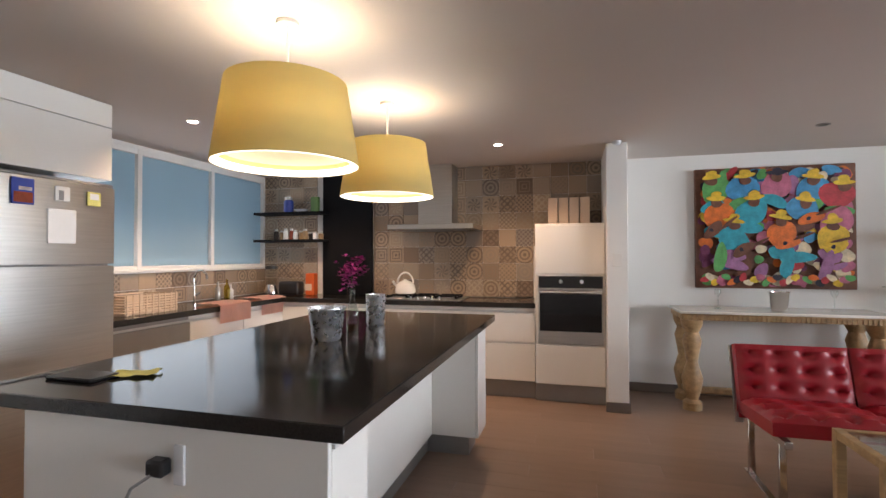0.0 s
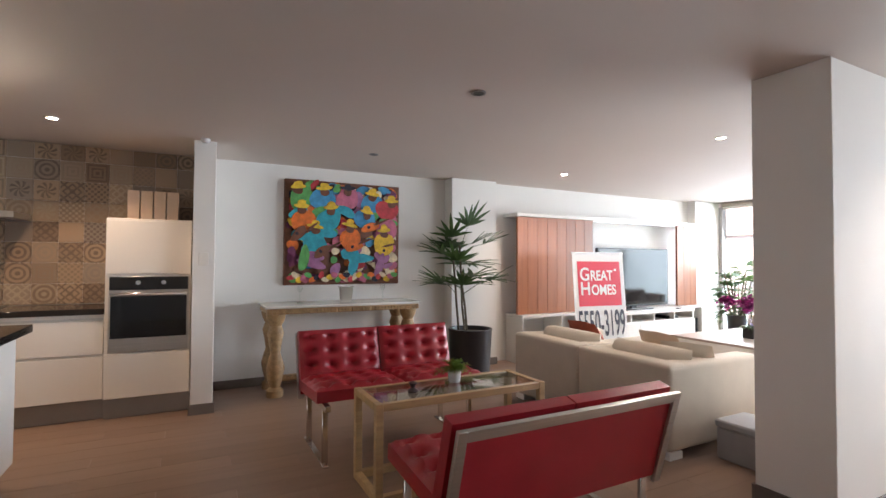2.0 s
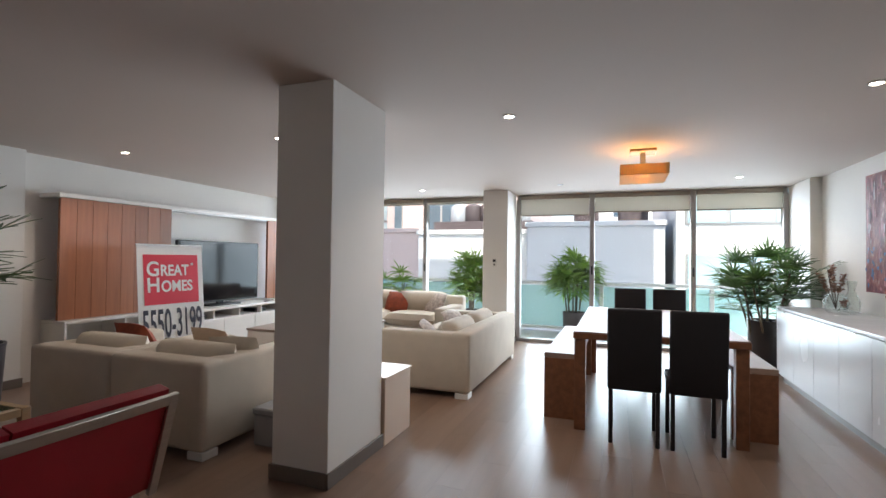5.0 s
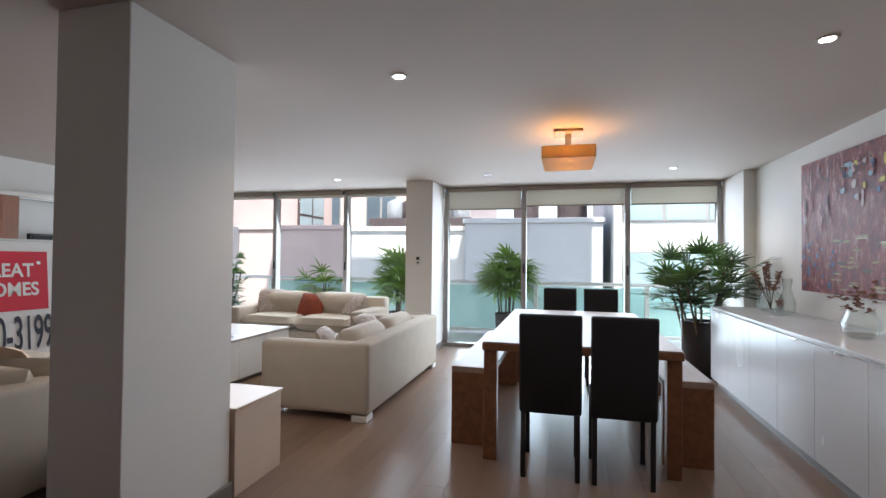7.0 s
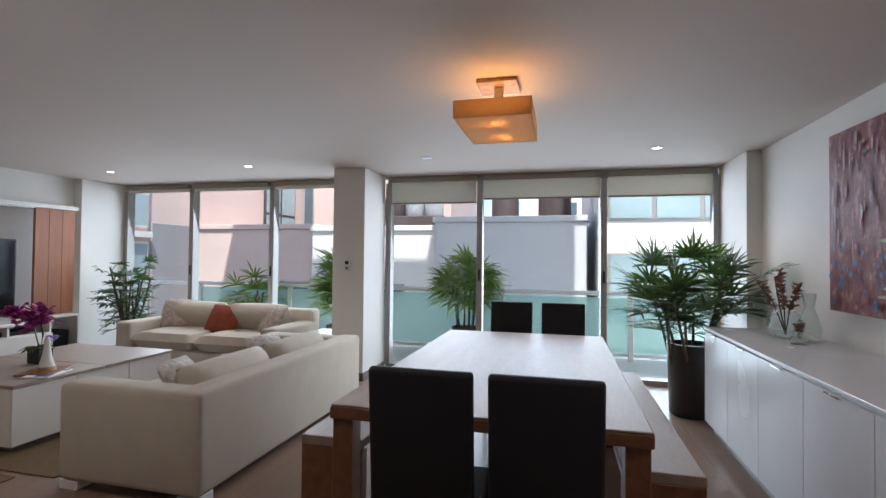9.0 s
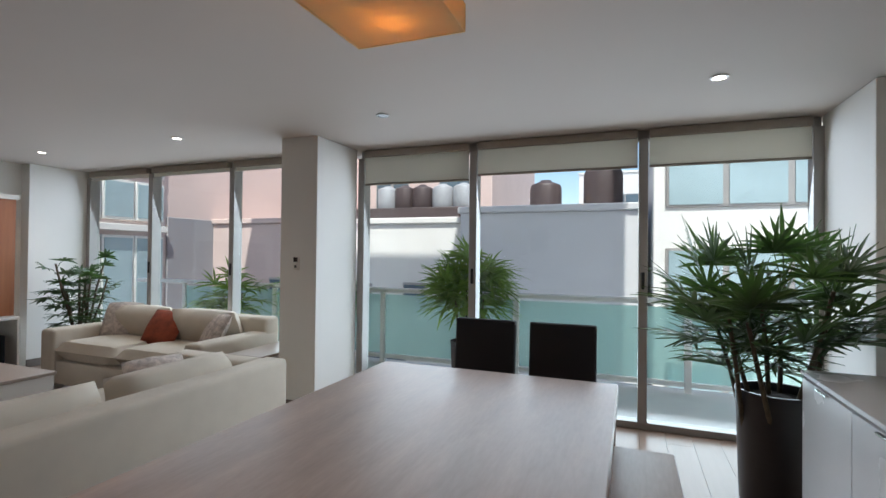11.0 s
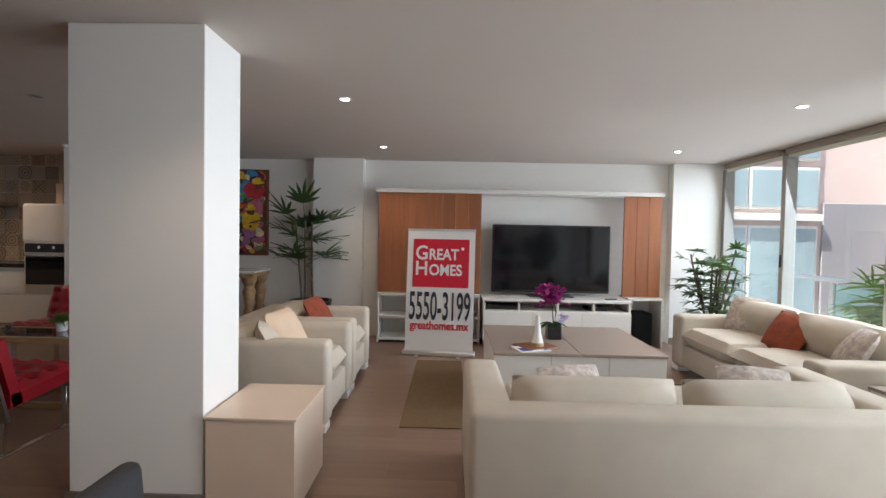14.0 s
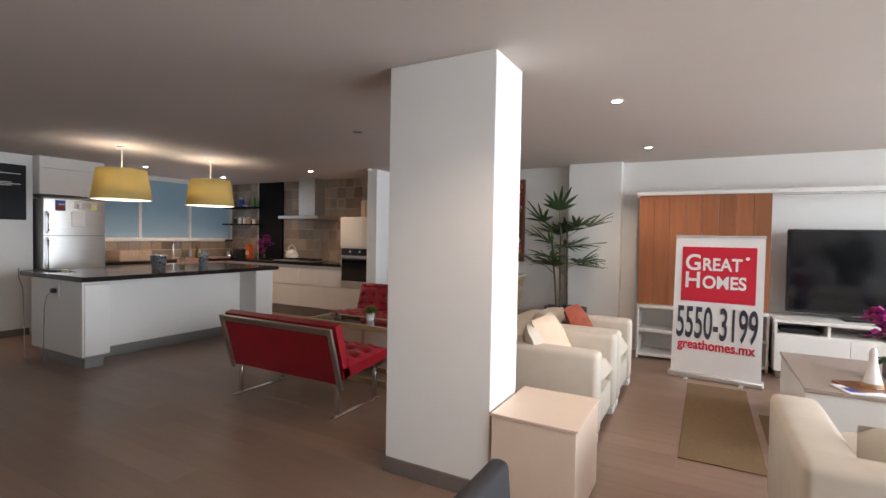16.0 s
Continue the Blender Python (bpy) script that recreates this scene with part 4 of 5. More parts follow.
part("bottom_panel", B(-0.30, -0.205, 0.001, 0.30, 0.205, 0.008, 0), "amber", cl)
part("stem", B(-0.025, -0.025, 0.012, 0.025, 0.025, 0.26, 0.003), "steel", cl)
part("canopy", B(-0.12, -0.12, 0.26, 0.12, 0.12, 0.283, 0.004), "carved", cl)
for dx in (-0.16, 0.16):
    lamp("ceiling_lamp_bulb", "POINT", (6.98 + dx, -0.565, 2.235), AMBER, (1.0, 0.58, 0.22), 0.03)


# ---- sitting corner ----
def tufted(w, d, h, nx, ny):
    """Buttoned leather pad in its x y plane."""
    bm = bmesh.new()
    ux, uy = nx * 6, ny * 6
    top = {}
    for i in range(ux + 1):
        for j in range(uy + 1):
            x, y = -w / 2 + w * i / ux, -d / 2 + d * j / uy
            px, py = (x + w / 2) / w * nx, (y + d / 2) / d * ny
            q = abs(math.sin(math.pi * px) * math.sin(math.pi * py)) ** 0.5
            e = min(1.0, min(i, ux - i) / 2.0, min(j, uy - j) / 2.0)
            dx, dy = (px % 1) - 0.5, (py % 1) - 0.5
            dip = math.exp(-(dx * dx + dy * dy) * 22)
            top[i, j] = bm.verts.new((x, y, h * (0.62 + 0.2 * e + 0.15 * (1 - dip) * e - 0.32 * dip * e)))
    bt = {k: bm.verts.new((v.co.x, v.co.y, 0)) for k, v in top.items() if k[0] in (0, ux) or k[1] in (0, uy)}
    for i in range(ux):
        for j in range(uy):
            bm.faces.new((top[i, j], top[i + 1, j], top[i + 1, j + 1], top[i, j + 1]))
    ring = [(i, 0) for i in range(ux)] + [(ux, j) for j in range(uy)] + [(i, uy) for i in range(ux, 0, -1)] + [(0, j) for j in range(uy, 0, -1)]
    for a, b in zip(ring, ring[1:] + ring[:1]):
        bm.faces.new((bt[a], bt[b], top[b], top[a]))
    bm.faces.new([bt[r] for r in ring][::-1])
    return bm


def settee(at, turn, label, lift=0.0):
    """Two seat leather settee; the back stands at -y, the seat runs to +y."""
    s = thing("leather_settee", label, "settee", at, turn, group="red leather settees")
    W, gap = 1.30, 0.01
    tilt = pose(0, 0.02, 0.36, 72, 0, 0)
    for x in (-W / 4, W / 4):
        bm = tufted(W / 2 - gap, 0.60, 0.12, 4, 4)
        bmesh.ops.transform(bm, matrix=pose(x, 0.30, 0.330 + lift, 4, 0, 0), verts=bm.verts)
        part("seat_cushion", bm, "red", s)
        bm = tufted(W / 2 - gap, 0.44, 0.11, 4, 4)
        bmesh.ops.transform(bm, matrix=pose(x, -0.03, 0.520 + lift, 106, 0, 0) @ pose(0, 0, 0, 0, 0, 180) @ pose(0, 0, -0.05, 0, 180, 0) @ pose(0, 0, -0.06), verts=bm.verts)
        part("back_cushion", bm, "red", s)
    bm = B(-W / 2 + 0.02, -0.008, -0.24, W / 2 - 0.02, 0.008, 0.20, 0.003, 1, pose(0, -0.075, 0.500 + lift, 16, 0, 0))
    part("back_panel", bm, "red", s, "plain red leather back")
    bm = bmesh.new()
    for x in (-W / 2, W / 2 - 0.045):
        box(bm, x, -0.012, -0.27, x + 0.045, 0.012, 0.225, 0.002, 1, pose(0, -0.088, 0.500 + lift, 16, 0, 0))
    box(bm, -W / 2 + 0.045, -0.012, 0.175, W / 2 - 0.045, 0.012, 0.225, 0.002, 1, pose(0, -0.088, 0.500 + lift, 16, 0, 0))
    part("back_frame", bm, "steel", s)
    for x in (-W / 2 + 0.06, W / 2 - 0.10):
        bm = bmesh.new()
        box(bm, x, -0.02, 0.29 + lift, x + 0.04, 0.60, 0.328 + lift, 0.003, 1)
        box(bm, x, 0.01, 0.012, x + 0.04, 0.035, 0.29 + lift, 0.003, 1)
        box(bm, x, -0.06, 0.0, x + 0.04, 0.56, 0.012, 0.002, 1)
        box(bm, x, 0.50, 0.012, x + 0.04, 0.525, 0.29 + lift, 0.003, 1)
        part("leg_frame", bm, "chrome", s)
    for x in (-0.2, 0.2):
        part("cross_bar", B(x - 0.02, 0.0, 0.305 + lift, x + 0.02, 0.58, 0.328 + lift), "chrome", s)


settee((2.935, 1.80, 0), 0, "red buttoned leather settee with steel frame and plain back", -0.02)
settee((2.76, 3.84, 0), 180, "red buttoned leather settee with steel frame before the console", 0.055)
gt = thing("glass_coffee_table", "pale wooden coffee table with glass top", "coffee table", (2.925, 2.86, 0))
for x in (-0.61, 0.565):
    for y in (-0.215, 0.17):
        part("leg", B(x, y, 0, x + 0.045, y + 0.045, 0.53, 0.003), "oak", gt)
for z in (0.0, 0.485):
    for y in (-0.215, 0.17):
        part("rail", B(-0.565, y + 0.002, z, 0.565, y + 0.043, z + 0.043, 0.003), "oak", gt)
    for x in (-0.608, 0.567):
        part("rail", B(x, -0.17, z, x + 0.041, 0.17, z + 0.043, 0.003), "oak", gt)
part("glass_top", B(-0.565, -0.17, 0.517, 0.565, 0.17, 0.525, 0), "tableglass", gt)
pp = thing("potted_fern", "small green fern in a white pot on the glass table", "plant", (2.98, 2.93, 0.526))
part("pot", lathe([(0.035, 0), (0.04, 0.005), (0.05, 0.085), (0.044, 0.085), (0.03, 0.07), (0.005, 0.07)], 20), "gloss", pp)
fb = bmesh.new()
rr = random.Random(4)
for k in range(60):
    a, e = rr.uniform(0, 6.28), rr.uniform(0.2, 1.4)
    d = Vector((math.cos(a) * math.cos(e), math.sin(a) * math.cos(e), math.sin(e)))
    o = Vector((0, 0, 0.08))
    ln = rr.uniform(0.09, 0.17)
    blade(fb, o, d, Vector((0, 0, 1)), ln, 0.012, 0.5)
    for q in (0.4, 0.6, 0.8):
        c = o + d * ln * q - Vector((0, 0, 0.5 * ln * q * q))
        for sgn in (-1, 1):
            sd = d.cross(Vector((0, 0, 1))).normalized() * sgn
            blade(fb, c, (sd + d * 0.5).normalized(), Vector((0, 0, 1)), 0.035, 0.012, 0.3)
part("foliage", fb, "leafsun", pp)
gf = single("glass_figurine", lathe([(0.03, 0), (0.035, 0.01), (0.012, 0.03), (0.02, 0.05), (0.03, 0.06), (0.005, 0.07)], 16), "tank", "small dark ornament on the glass table", "ornament", (2.62, 2.82, 0.526))

co = thing("console_table", "carved gilt wood console table with pale marble top", "console table", (2.885, 5.41, 0))
part("top", B(-0.86, -0.30, 0.86, 0.86, 0.30, 0.885, 0.006), "marble", co)
part("apron", B(-0.84, -0.28, 0.80, 0.84, 0.28, 0.859, 0.01), "carved", co)
db = bmesh.new()
for k in range(44):
    box(db, -0.83 + 0.0378 * k, -0.292, 0.805, -0.806 + 0.0378 * k, -0.281, 0.85)
part("carved_edge", db, "carved", co)
for x in (-0.74, 0.74):
    for y in (-0.18, 0.18):
        part("leg", lathe([(0.085, 0), (0.085, 0.06), (0.05, 0.09), (0.075, 0.16), (0.095, 0.26), (0.07, 0.34), (0.05, 0.40), (0.065, 0.5), (0.085, 0.6), (0.06, 0.68), (0.09, 0.74), (0.10, 0.798)], 16, (x, y, 0)), "carved", co)
    part("stretcher", B(x - 0.04, -0.12, 0.10, x + 0.04, 0.12, 0.15, 0.01), "carved", co)
part("stretcher", B(-0.70, -0.04, 0.10, 0.70, 0.04, 0.15, 0.01), "carved", co)
ic = thing("ice_bucket", "small shiny metal ice bucket on the console", "bucket", (2.93, 5.40, 0.885))
part("body", lathe([(0.06, 0), (0.065, 0.005), (0.085, 0.17), (0.09, 0.175), (0.08, 0.175), (0.06, 0.01), (0.01, 0.009)], 24), "chrome", ic)
for x in (2.42, 3.38):
    single("glass_candle_holder", lathe([(0.035, 0), (0.035, 0.006), (0.006, 0.02), (0.006, 0.12), (0.03, 0.15), (0.028, 0.19), (0.02, 0.19)], 18), "clear", "clear glass candle holder on the console", "candle holder", (x, 5.42, 0.885))


# ---- living room ----


def sofa(name, label, at, turn, W, D, arm, backz, seats, armz=0.60, group=""):
    """Upholstered sofa; the back stands at -y, the seat opens to +y, the width runs along x."""
    s = thing(name, label, "sofa" if seats > 1 else "armchair", at, turn, group=group)
    part("base", B(-W / 2 + arm, -D / 2 + 0.2, 0.07, W / 2 - arm, D / 2 - 0.02, 0.28, 0.015, 2), "cream", s)
    part("back", B(-W / 2 + 0.004, -D / 2 - 0.004, 0.05, W / 2 - 0.004, -D / 2 + 0.20, backz, 0.035, 3), "cream", s)
    for sx in (-1, 1):
        x0, x1 = sorted((sx * W / 2, sx * (W / 2 - arm)))
        part("arm", B(x0, -D / 2 + 0.002, 0.05, x1, D / 2, min(armz, backz - 0.006), 0.04, 3), "cream", s)
    w = (W - 2 * arm) / seats
    for i in range(seats):
        xc = -W / 2 + arm + w * (i + 0.5)
        part("seat_cushion", pillow(w - 0.01, D - 0.24, 0.20, 14, 9, m=pose(xc, 0.12, 0.375), puff=0.2), "cream", s)
        part("back_cushion", pillow(0.74 if seats == 1 else w - 0.02, 0.46, 0.30, 14, 4, m=pose(xc, -D / 2 + 0.31, backz - 0.15, 70, 0, 0), puff=0.5, wrinkle=0.012), "cream", s)
    for x in (-W / 2 + 0.08, W / 2 - 0.08):
        for y in (-D / 2 + 0.08, D / 2 - 0.08):
            part("foot", B(x - 0.07, y - 0.07, 0, x + 0.07, y + 0.07, 0.05, 0.004), "upvc", s)
    return s


sofa("sofa", "cream fabric two seat sofa with loose cushions", (7.515, 1.55, 0), 0, 2.23, 1.02, 0.22, 0.61, 2)
sofa("sofa", "cream fabric two seat sofa in front of the window", (9.33, 3.24, 0), 90, 2.22, 1.0, 0.22, 0.72, 2, 0.58)
for y in (2.745, 3.665):
    sofa("armchair", "cream fabric armchair with deep seat", (4.89, y, 0), -90, 0.91, 1.08, 0.20, 0.625, 1, 0.62, "cream armchairs")


def cushion(at, rx, ry, rz, w, material, label):
    ob = part("cushion", pillow(w, w, 0.15, 12, 2.2, wrinkle=0.01), material, None)
    ob.matrix_world = pose(*at, rx, ry, rz)
    tagged(ob, label, "cushion")


cushion((9.42, 3.97, 0.62), 66, 0, -70, 0.42, "floral", "beige patterned scatter cushion on the sofa")
cushion((9.34, 3.22, 0.585), 60, 6, -82, 0.40, "rust", "rust red scatter cushion on the sofa")
cushion((9.35, 2.52, 0.60), 60, 0, -115, 0.40, "floral", "beige patterned scatter cushion against the sofa arm")
cushion((7.05, 1.70, 0.46), 55, 0, 15, 0.42, "floral", "beige patterned scatter cushion on the sofa")
cushion((8.15, 1.76, 0.46), 55, 0, -15, 0.42, "floral", "beige patterned scatter cushion on the sofa")
cushion((4.98, 2.80, 0.56), 62, 0, 82, 0.46, "beigec", "peach scatter cushion on the armchair")
cushion((4.92, 2.55, 0.54), 65, 0, 110, 0.40, "cream", "cream scatter cushion on the armchair")
cushion((5.0, 3.72, 0.55), 60, 0, 85, 0.46, "rust", "rust red patterned scatter cushion on the armchair")

ct = thing("coffee_table", "large low white coffee table with taupe top", "coffee table", (7.39, 3.43, 0))
part("plinth", B(-0.66, -0.54, 0.0, 0.66, 0.54, 0.05, 0), "skirt", ct)
for x0, x1 in ((-0.71, -0.24), (-0.237, 0.237), (0.24, 0.71)):
    part("drawer", B(x0, -0.595, 0.052, x1, -0.575, 0.425, 0.003), "lacquer", ct)
part("body", B(-0.71, -0.573, 0.052, 0.71, 0.60, 0.425, 0.003), "lacquer", ct)
for x0, x1 in ((-0.72, -0.002), (0.002, 0.72)):
    part("tabletop", B(x0, -0.61, 0.427, x1, 0.61, 0.453, 0.003), "taupe", ct)
orc = thing("orchid_pot", "magenta orchid in a black square pot on the coffee table", "plant", (7.29, 3.42, 0.453))
part("pot", B(-0.065, -0.065, 0, 0.065, 0.065, 0.13, 0.008), "black", orc)
part("blossoms", bouquet(bmesh.new(), (-0.02, 0, 0.40), 0.10, 60, 0.06, 7, 0.7), "magenta", orc)
part("blossoms", bouquet(bmesh.new(), (-0.03, 0.25, 0.41), 0.09, 45, 0.055, 27, 0.7), "magenta", orc)
part("stems", tube(bmesh.new(), [(0, 0, 0.1), (0, 0.08, 0.3), (-0.03, 0.25, 0.41)], 0.005), "leaf", orc)
part("blossoms", bouquet(bmesh.new(), (0.08, -0.02, 0.18), 0.05, 10, 0.035, 8), "lilac", orc)
lf = bmesh.new()
rr = random.Random(9)
for k in range(16):
    a = rr.uniform(0, 6.28)
    blade(lf, Vector((0, 0, 0.12)), Vector((math.cos(a), math.sin(a), 0.9)).normalized(), Vector((0, 0, 1)), rr.uniform(0.12, 0.22), 0.05, 0.7)
tube(lf, [(0, 0, 0.1), (0.02, 0, 0.25), (-0.02, 0, 0.4)], 0.006)
part("leaves", lf, "leaf", orc)
ty = thing("tray", "dark square tray on the coffee table", "tray", (7.06, 3.05, 0.453), 25)
part("base", B(-0.16, -0.13, 0, 0.16, 0.13, 0.014, 0.004), "table", ty)
st = thing("candle_stand", "white cone candle stand on the tray", "ornament", (7.07, 3.05, 0.467))
part("body", lathe([(0.06, 0), (0.055, 0.03), (0.035, 0.1), (0.02, 0.2), (0.024, 0.22), (0.012, 0.26)], 20), "lacquer", st)
part("band", lathe([(0.062, 0.002), (0.058, 0.028), (0.05, 0.03)], 20), "oak", st)
mg = thing("magazine", "white and blue patterned magazine on the coffee table edge", "magazine", (7.0, 2.95, 0.453), 20)
part("pages", B(-0.14, -0.10, 0, 0.14, 0.10, 0.011, 0.002), "paper", mg)
for x0, y0, x1, y1 in ((-0.12, -0.08, -0.03, 0.02), (0.0, -0.06, 0.06, 0.07), (0.08, -0.09, 0.125, 0.0)):
    part("printed_patch", B(x0, y0, 0.0112, x1, y1, 0.0122, 0), "bluepk", mg)

sbx = thing("side_box", "pale beige box side table against the column", "side table", (5.30, 1.56, 0))
part("body", B(-0.235, -0.275, 0, 0.225, 0.275, 0.445, 0.003), "birch", sbx)
part("top", B(-0.24, -0.285, 0.447, 0.235, 0.28, 0.463, 0.003), "birch", sbx)
gb = thing("storage_box", "grey fabric storage box behind the column", "box", (4.90, 1.98, 0))
part("body", B(-0.17, -0.22, 0, 0.17, 0.22, 0.20, 0.01), "grey", gb)
part("lid", B(-0.18, -0.23, 0.202, 0.18, 0.23, 0.25, 0.012), "grey", gb)
st2 = thing("corner_side_table", "low pale box table between sofa and window", "side table", (9.45, 1.90, 0))
part("body", B(-0.35, -0.18, 0, 0.35, 0.18, 0.44, 0.003), "lacquer", st2)
part("top", B(-0.36, -0.19, 0.442, 0.36, 0.19, 0.465, 0.003), "taupe", st2)
single("runner_rug", B(-0.255, -0.97, 0, 0.255, 0.97, 0.008, 0.003), "jute", "brown woven runner rug on the floor", "rug", (6.195, 3.42, 0.0))
single("area_rug", B(-1.15, -0.75, 0, 1.15, 0.75, 0.006, 0.002), "jute", "brown woven rug under the coffee table", "rug", (7.65, 2.95, 0.0))

# television wall unit
tvu = thing("television_bench", "white low television bench with open compartments", "tv unit", (7.695, 5.39, 0))
part("base", B(-0.955, -0.29, 0.08, 0.955, 0.29, 0.45), "lacquer", tvu)
part("plinth", B(-0.93, -0.24, 0, 0.93, 0.28, 0.078, 0), "kick", tvu)
part("top", B(-0.965, -0.30, 0.565, 0.965, 0.29, 0.60, 0.004), "lacquer", tvu)
for x in (-0.955, -0.50, 0.0, 0.47, 0.93):
    part("divider", B(x, -0.285, 0.451, x + 0.025, 0.285, 0.564, 0.002), "lacquer", tvu)
for a, b in ((-0.955, -0.32), (-0.316, 0.316), (0.32, 0.955)):
    part("drawer", B(a, -0.31, 0.085, b, -0.291, 0.44), "lacquer", tvu)
for x, w in ((-0.72, 0.34), (0.55, 0.26)):
    single("media_player", B(-w / 2, -0.12, 0, w / 2, 0.12, 0.05, 0.004), "black", "flat black media player in the television bench", "media player", (7.695 + x, 5.30, 0.452))
single("remote_control", B(-0.08, -0.022, 0, 0.08, 0.022, 0.018, 0.005), "black", "black remote control on the television bench", "remote", (8.42, 5.2, 0.60), 15)
tv = thing("television", "large flat black television on the bench", "television", (7.67, 5.46, 0.60))
part("casing", B(-0.80, -0.02, 0.05, 0.80, 0.04, 0.972, 0.008), "black", tv)
part("screen", B(-0.775, -0.026, 0.08, 0.775, -0.021, 0.95, 0), "screen", tv)
part("stand", B(-0.30, -0.14, 0, 0.30, 0.12, 0.018, 0.006), "black", tv)
part("neck", B(-0.06, -0.01, 0.018, 0.06, 0.03, 0.06, 0.004), "black", tv)
for x0, x1, n in ((5.32, 6.71, 8), (8.63, 9.13, 3)):
    wp = thing("sliding_wood_panel", "reddish brown sliding wooden panel of the wall unit", "panel", ((x0 + x1) / 2, 5.40, 0.625), group="sliding wood panels")
    s = (x1 - x0) / n
    for k in range(n):
        part("board", B(x0 - (x0 + x1) / 2 + k * s + 0.001, -0.02, 0, x0 - (x0 + x1) / 2 + (k + 1) * s - 0.001, 0.02, 1.35, 0.002), "cherry", wp)
rl = thing("panel_rail", "white overhead rail of the television unit", "rail", (7.22, 5.45, 1.975))
part("rail", B(-1.93, -0.10, 0.0, 1.93, 0.238, 0.05, 0.004), "lacquer", rl)
part("track", B(-1.90, -0.06, -0.012, 1.90, -0.02, -0.001, 0), "alu", rl)
lo = thing("low_shelf", "white open shelf unit under the wooden panel", "shelf", (6.02, 5.42, 0))
part("top", B(-0.69, -0.14, 0.585, 0.69, 0.26, 0.62), "lacquer", lo)
for z in (0.03, 0.30):
    part("board", B(-0.665, -0.14, z, 0.665, 0.26, z + 0.03), "lacquer", lo)
for x in (-0.69, -0.01, 0.666):
    part("side", B(x, -0.14, 0, x + 0.024, 0.26, 0.584), "lacquer", lo)
ro = thing("low_shelf", "white open end shelf beside the television bench", "shelf", (8.90, 5.42, 0))
part("top", B(-0.22, -0.14, 0.585, 0.24, 0.26, 0.615), "lacquer", ro)
part("side", B(0.215, -0.14, 0, 0.24, 0.26, 0.584), "lacquer", ro)
single("subwoofer", B(-0.13, -0.15, 0, 0.13, 0.15, 0.42, 0.01), "matblack", "black subwoofer box beside the television bench", "speaker", (8.87, 5.42, 0.0))

# roll-up banner


def writing(name, text, size, material, parent, m, width=None, label="", bold=0.0):
    cu = bpy.data.curves.new(name, "FONT")
    cu.body, cu.size, cu.extrude, cu.align_x, cu.offset = text, size, 0.001, "CENTER", bold
    tmp = bpy.data.objects.new(name, cu)
    scene.collection.objects.link(tmp)
    dg = bpy.context.evaluated_depsgraph_get()
    me = bpy.data.meshes.new_from_object(tmp.evaluated_get(dg))
    bpy.data.objects.remove(tmp)
    me.name = name
    xs = [v.co.x for v in me.vertices]
    k = width / (max(xs) - min(xs)) if width else 1
    me.transform(m @ Matrix.Diagonal((k, 1, 1, 1)))
    me.materials.clear()
    me.materials.append(M[material])
    ob = new(name, me)
    ob.parent = parent
    return tagged(ob, label) if label else ob


sg = thing("rollup_banner", "white roll-up banner with red panel and telephone number", "banner", (6.175, 4.64, 0), -6.4)
T = pose(0, 0, 0.03, -5.5, 0, 0)
part("base", B(-0.44, -0.06, 0, 0.44, 0.08, 0.05, 0.01), "alu", sg)
for x in (-0.25, 0.25):
    part("foot", B(x - 0.02, -0.16, 0, x + 0.02, 0.12, 0.012, 0.003), "alu", sg)
part("sheet", B(-0.415, -0.002, 0.0, 0.415, 0.002, 1.44, 0, 1, T), "paper", sg)
part("top_rail", B(-0.42, -0.01, 1.435, 0.42, 0.012, 1.46, 0.003, 1, T), "alu", sg)
part("pole", tube(bmesh.new(), [(0, 0.06, 0.03), (0, 0.155, 1.44)], 0.009), "alu", sg)
part("red_panel", B(-0.345, -0.006, 0.745, 0.345, -0.003, 1.335, 0, 1, T), "signred", sg)
R = T @ pose(0, -0.0075, 0, 90, 0, 0)
writing("lettering", "G", 0.24, "paper", sg, R @ pose(-0.235, 1.085, 0), 0.145, bold=0.0045)
writing("lettering", "REAT", 0.185, "paper", sg, R @ pose(0.035, 1.085, 0), 0.36, bold=0.0045)
writing("lettering", "H", 0.24, "paper", sg, R @ pose(-0.235, 0.895, 0), 0.14, bold=0.0045)
writing("lettering", "OMES", 0.185, "paper", sg, R @ pose(0.06, 0.895, 0), 0.40, bold=0.0045)
part("mark", lathe([(0.018, 0), (0.018, 0.002)], 14), "paper", sg).data.transform(R @ pose(0.265, 1.22, 0))
writing("number", "5550-3199", 0.47, "ink", sg, R @ pose(0.0, 0.36, 0), 0.75, bold=0.0065)
writing("web_address", "greathomes.mx", 0.125, "signred", sg, R @ pose(0.0, 0.25, 0), 0.72, bold=0.003)

# colourful canvas


def blob(cx, cy, rx, ry, n=18, rot=0.0, seed=0):
    bm = bmesh.new()
    rr2 = random.Random(seed)
    ph = [rr2.uniform(0, 6.28) for _ in range(3)]
    vs = []
    for k in range(n):
        a = 6.283 * k / n
        w = 1 + 0.10 * math.sin(2 * a + ph[0]) + 0.07 * math.sin(3 * a + ph[1])
        x, y = rx * w * math.cos(a), ry * w * math.sin(a)
        vs.append(bm.verts.new((cx + x * math.cos(rot) - y * math.sin(rot), 0, cy + x * math.sin(rot) + y * math.cos(rot))))
    bm.faces.new(vs)
    r = bmesh.ops.extrude_face_region(bm, geom=bm.faces[:])
    bmesh.ops.translate(bm, vec=(0, 0.0008, 0), verts=[v for v in r["geom"] if isinstance(v, bmesh.types.BMVert)])
    return bm


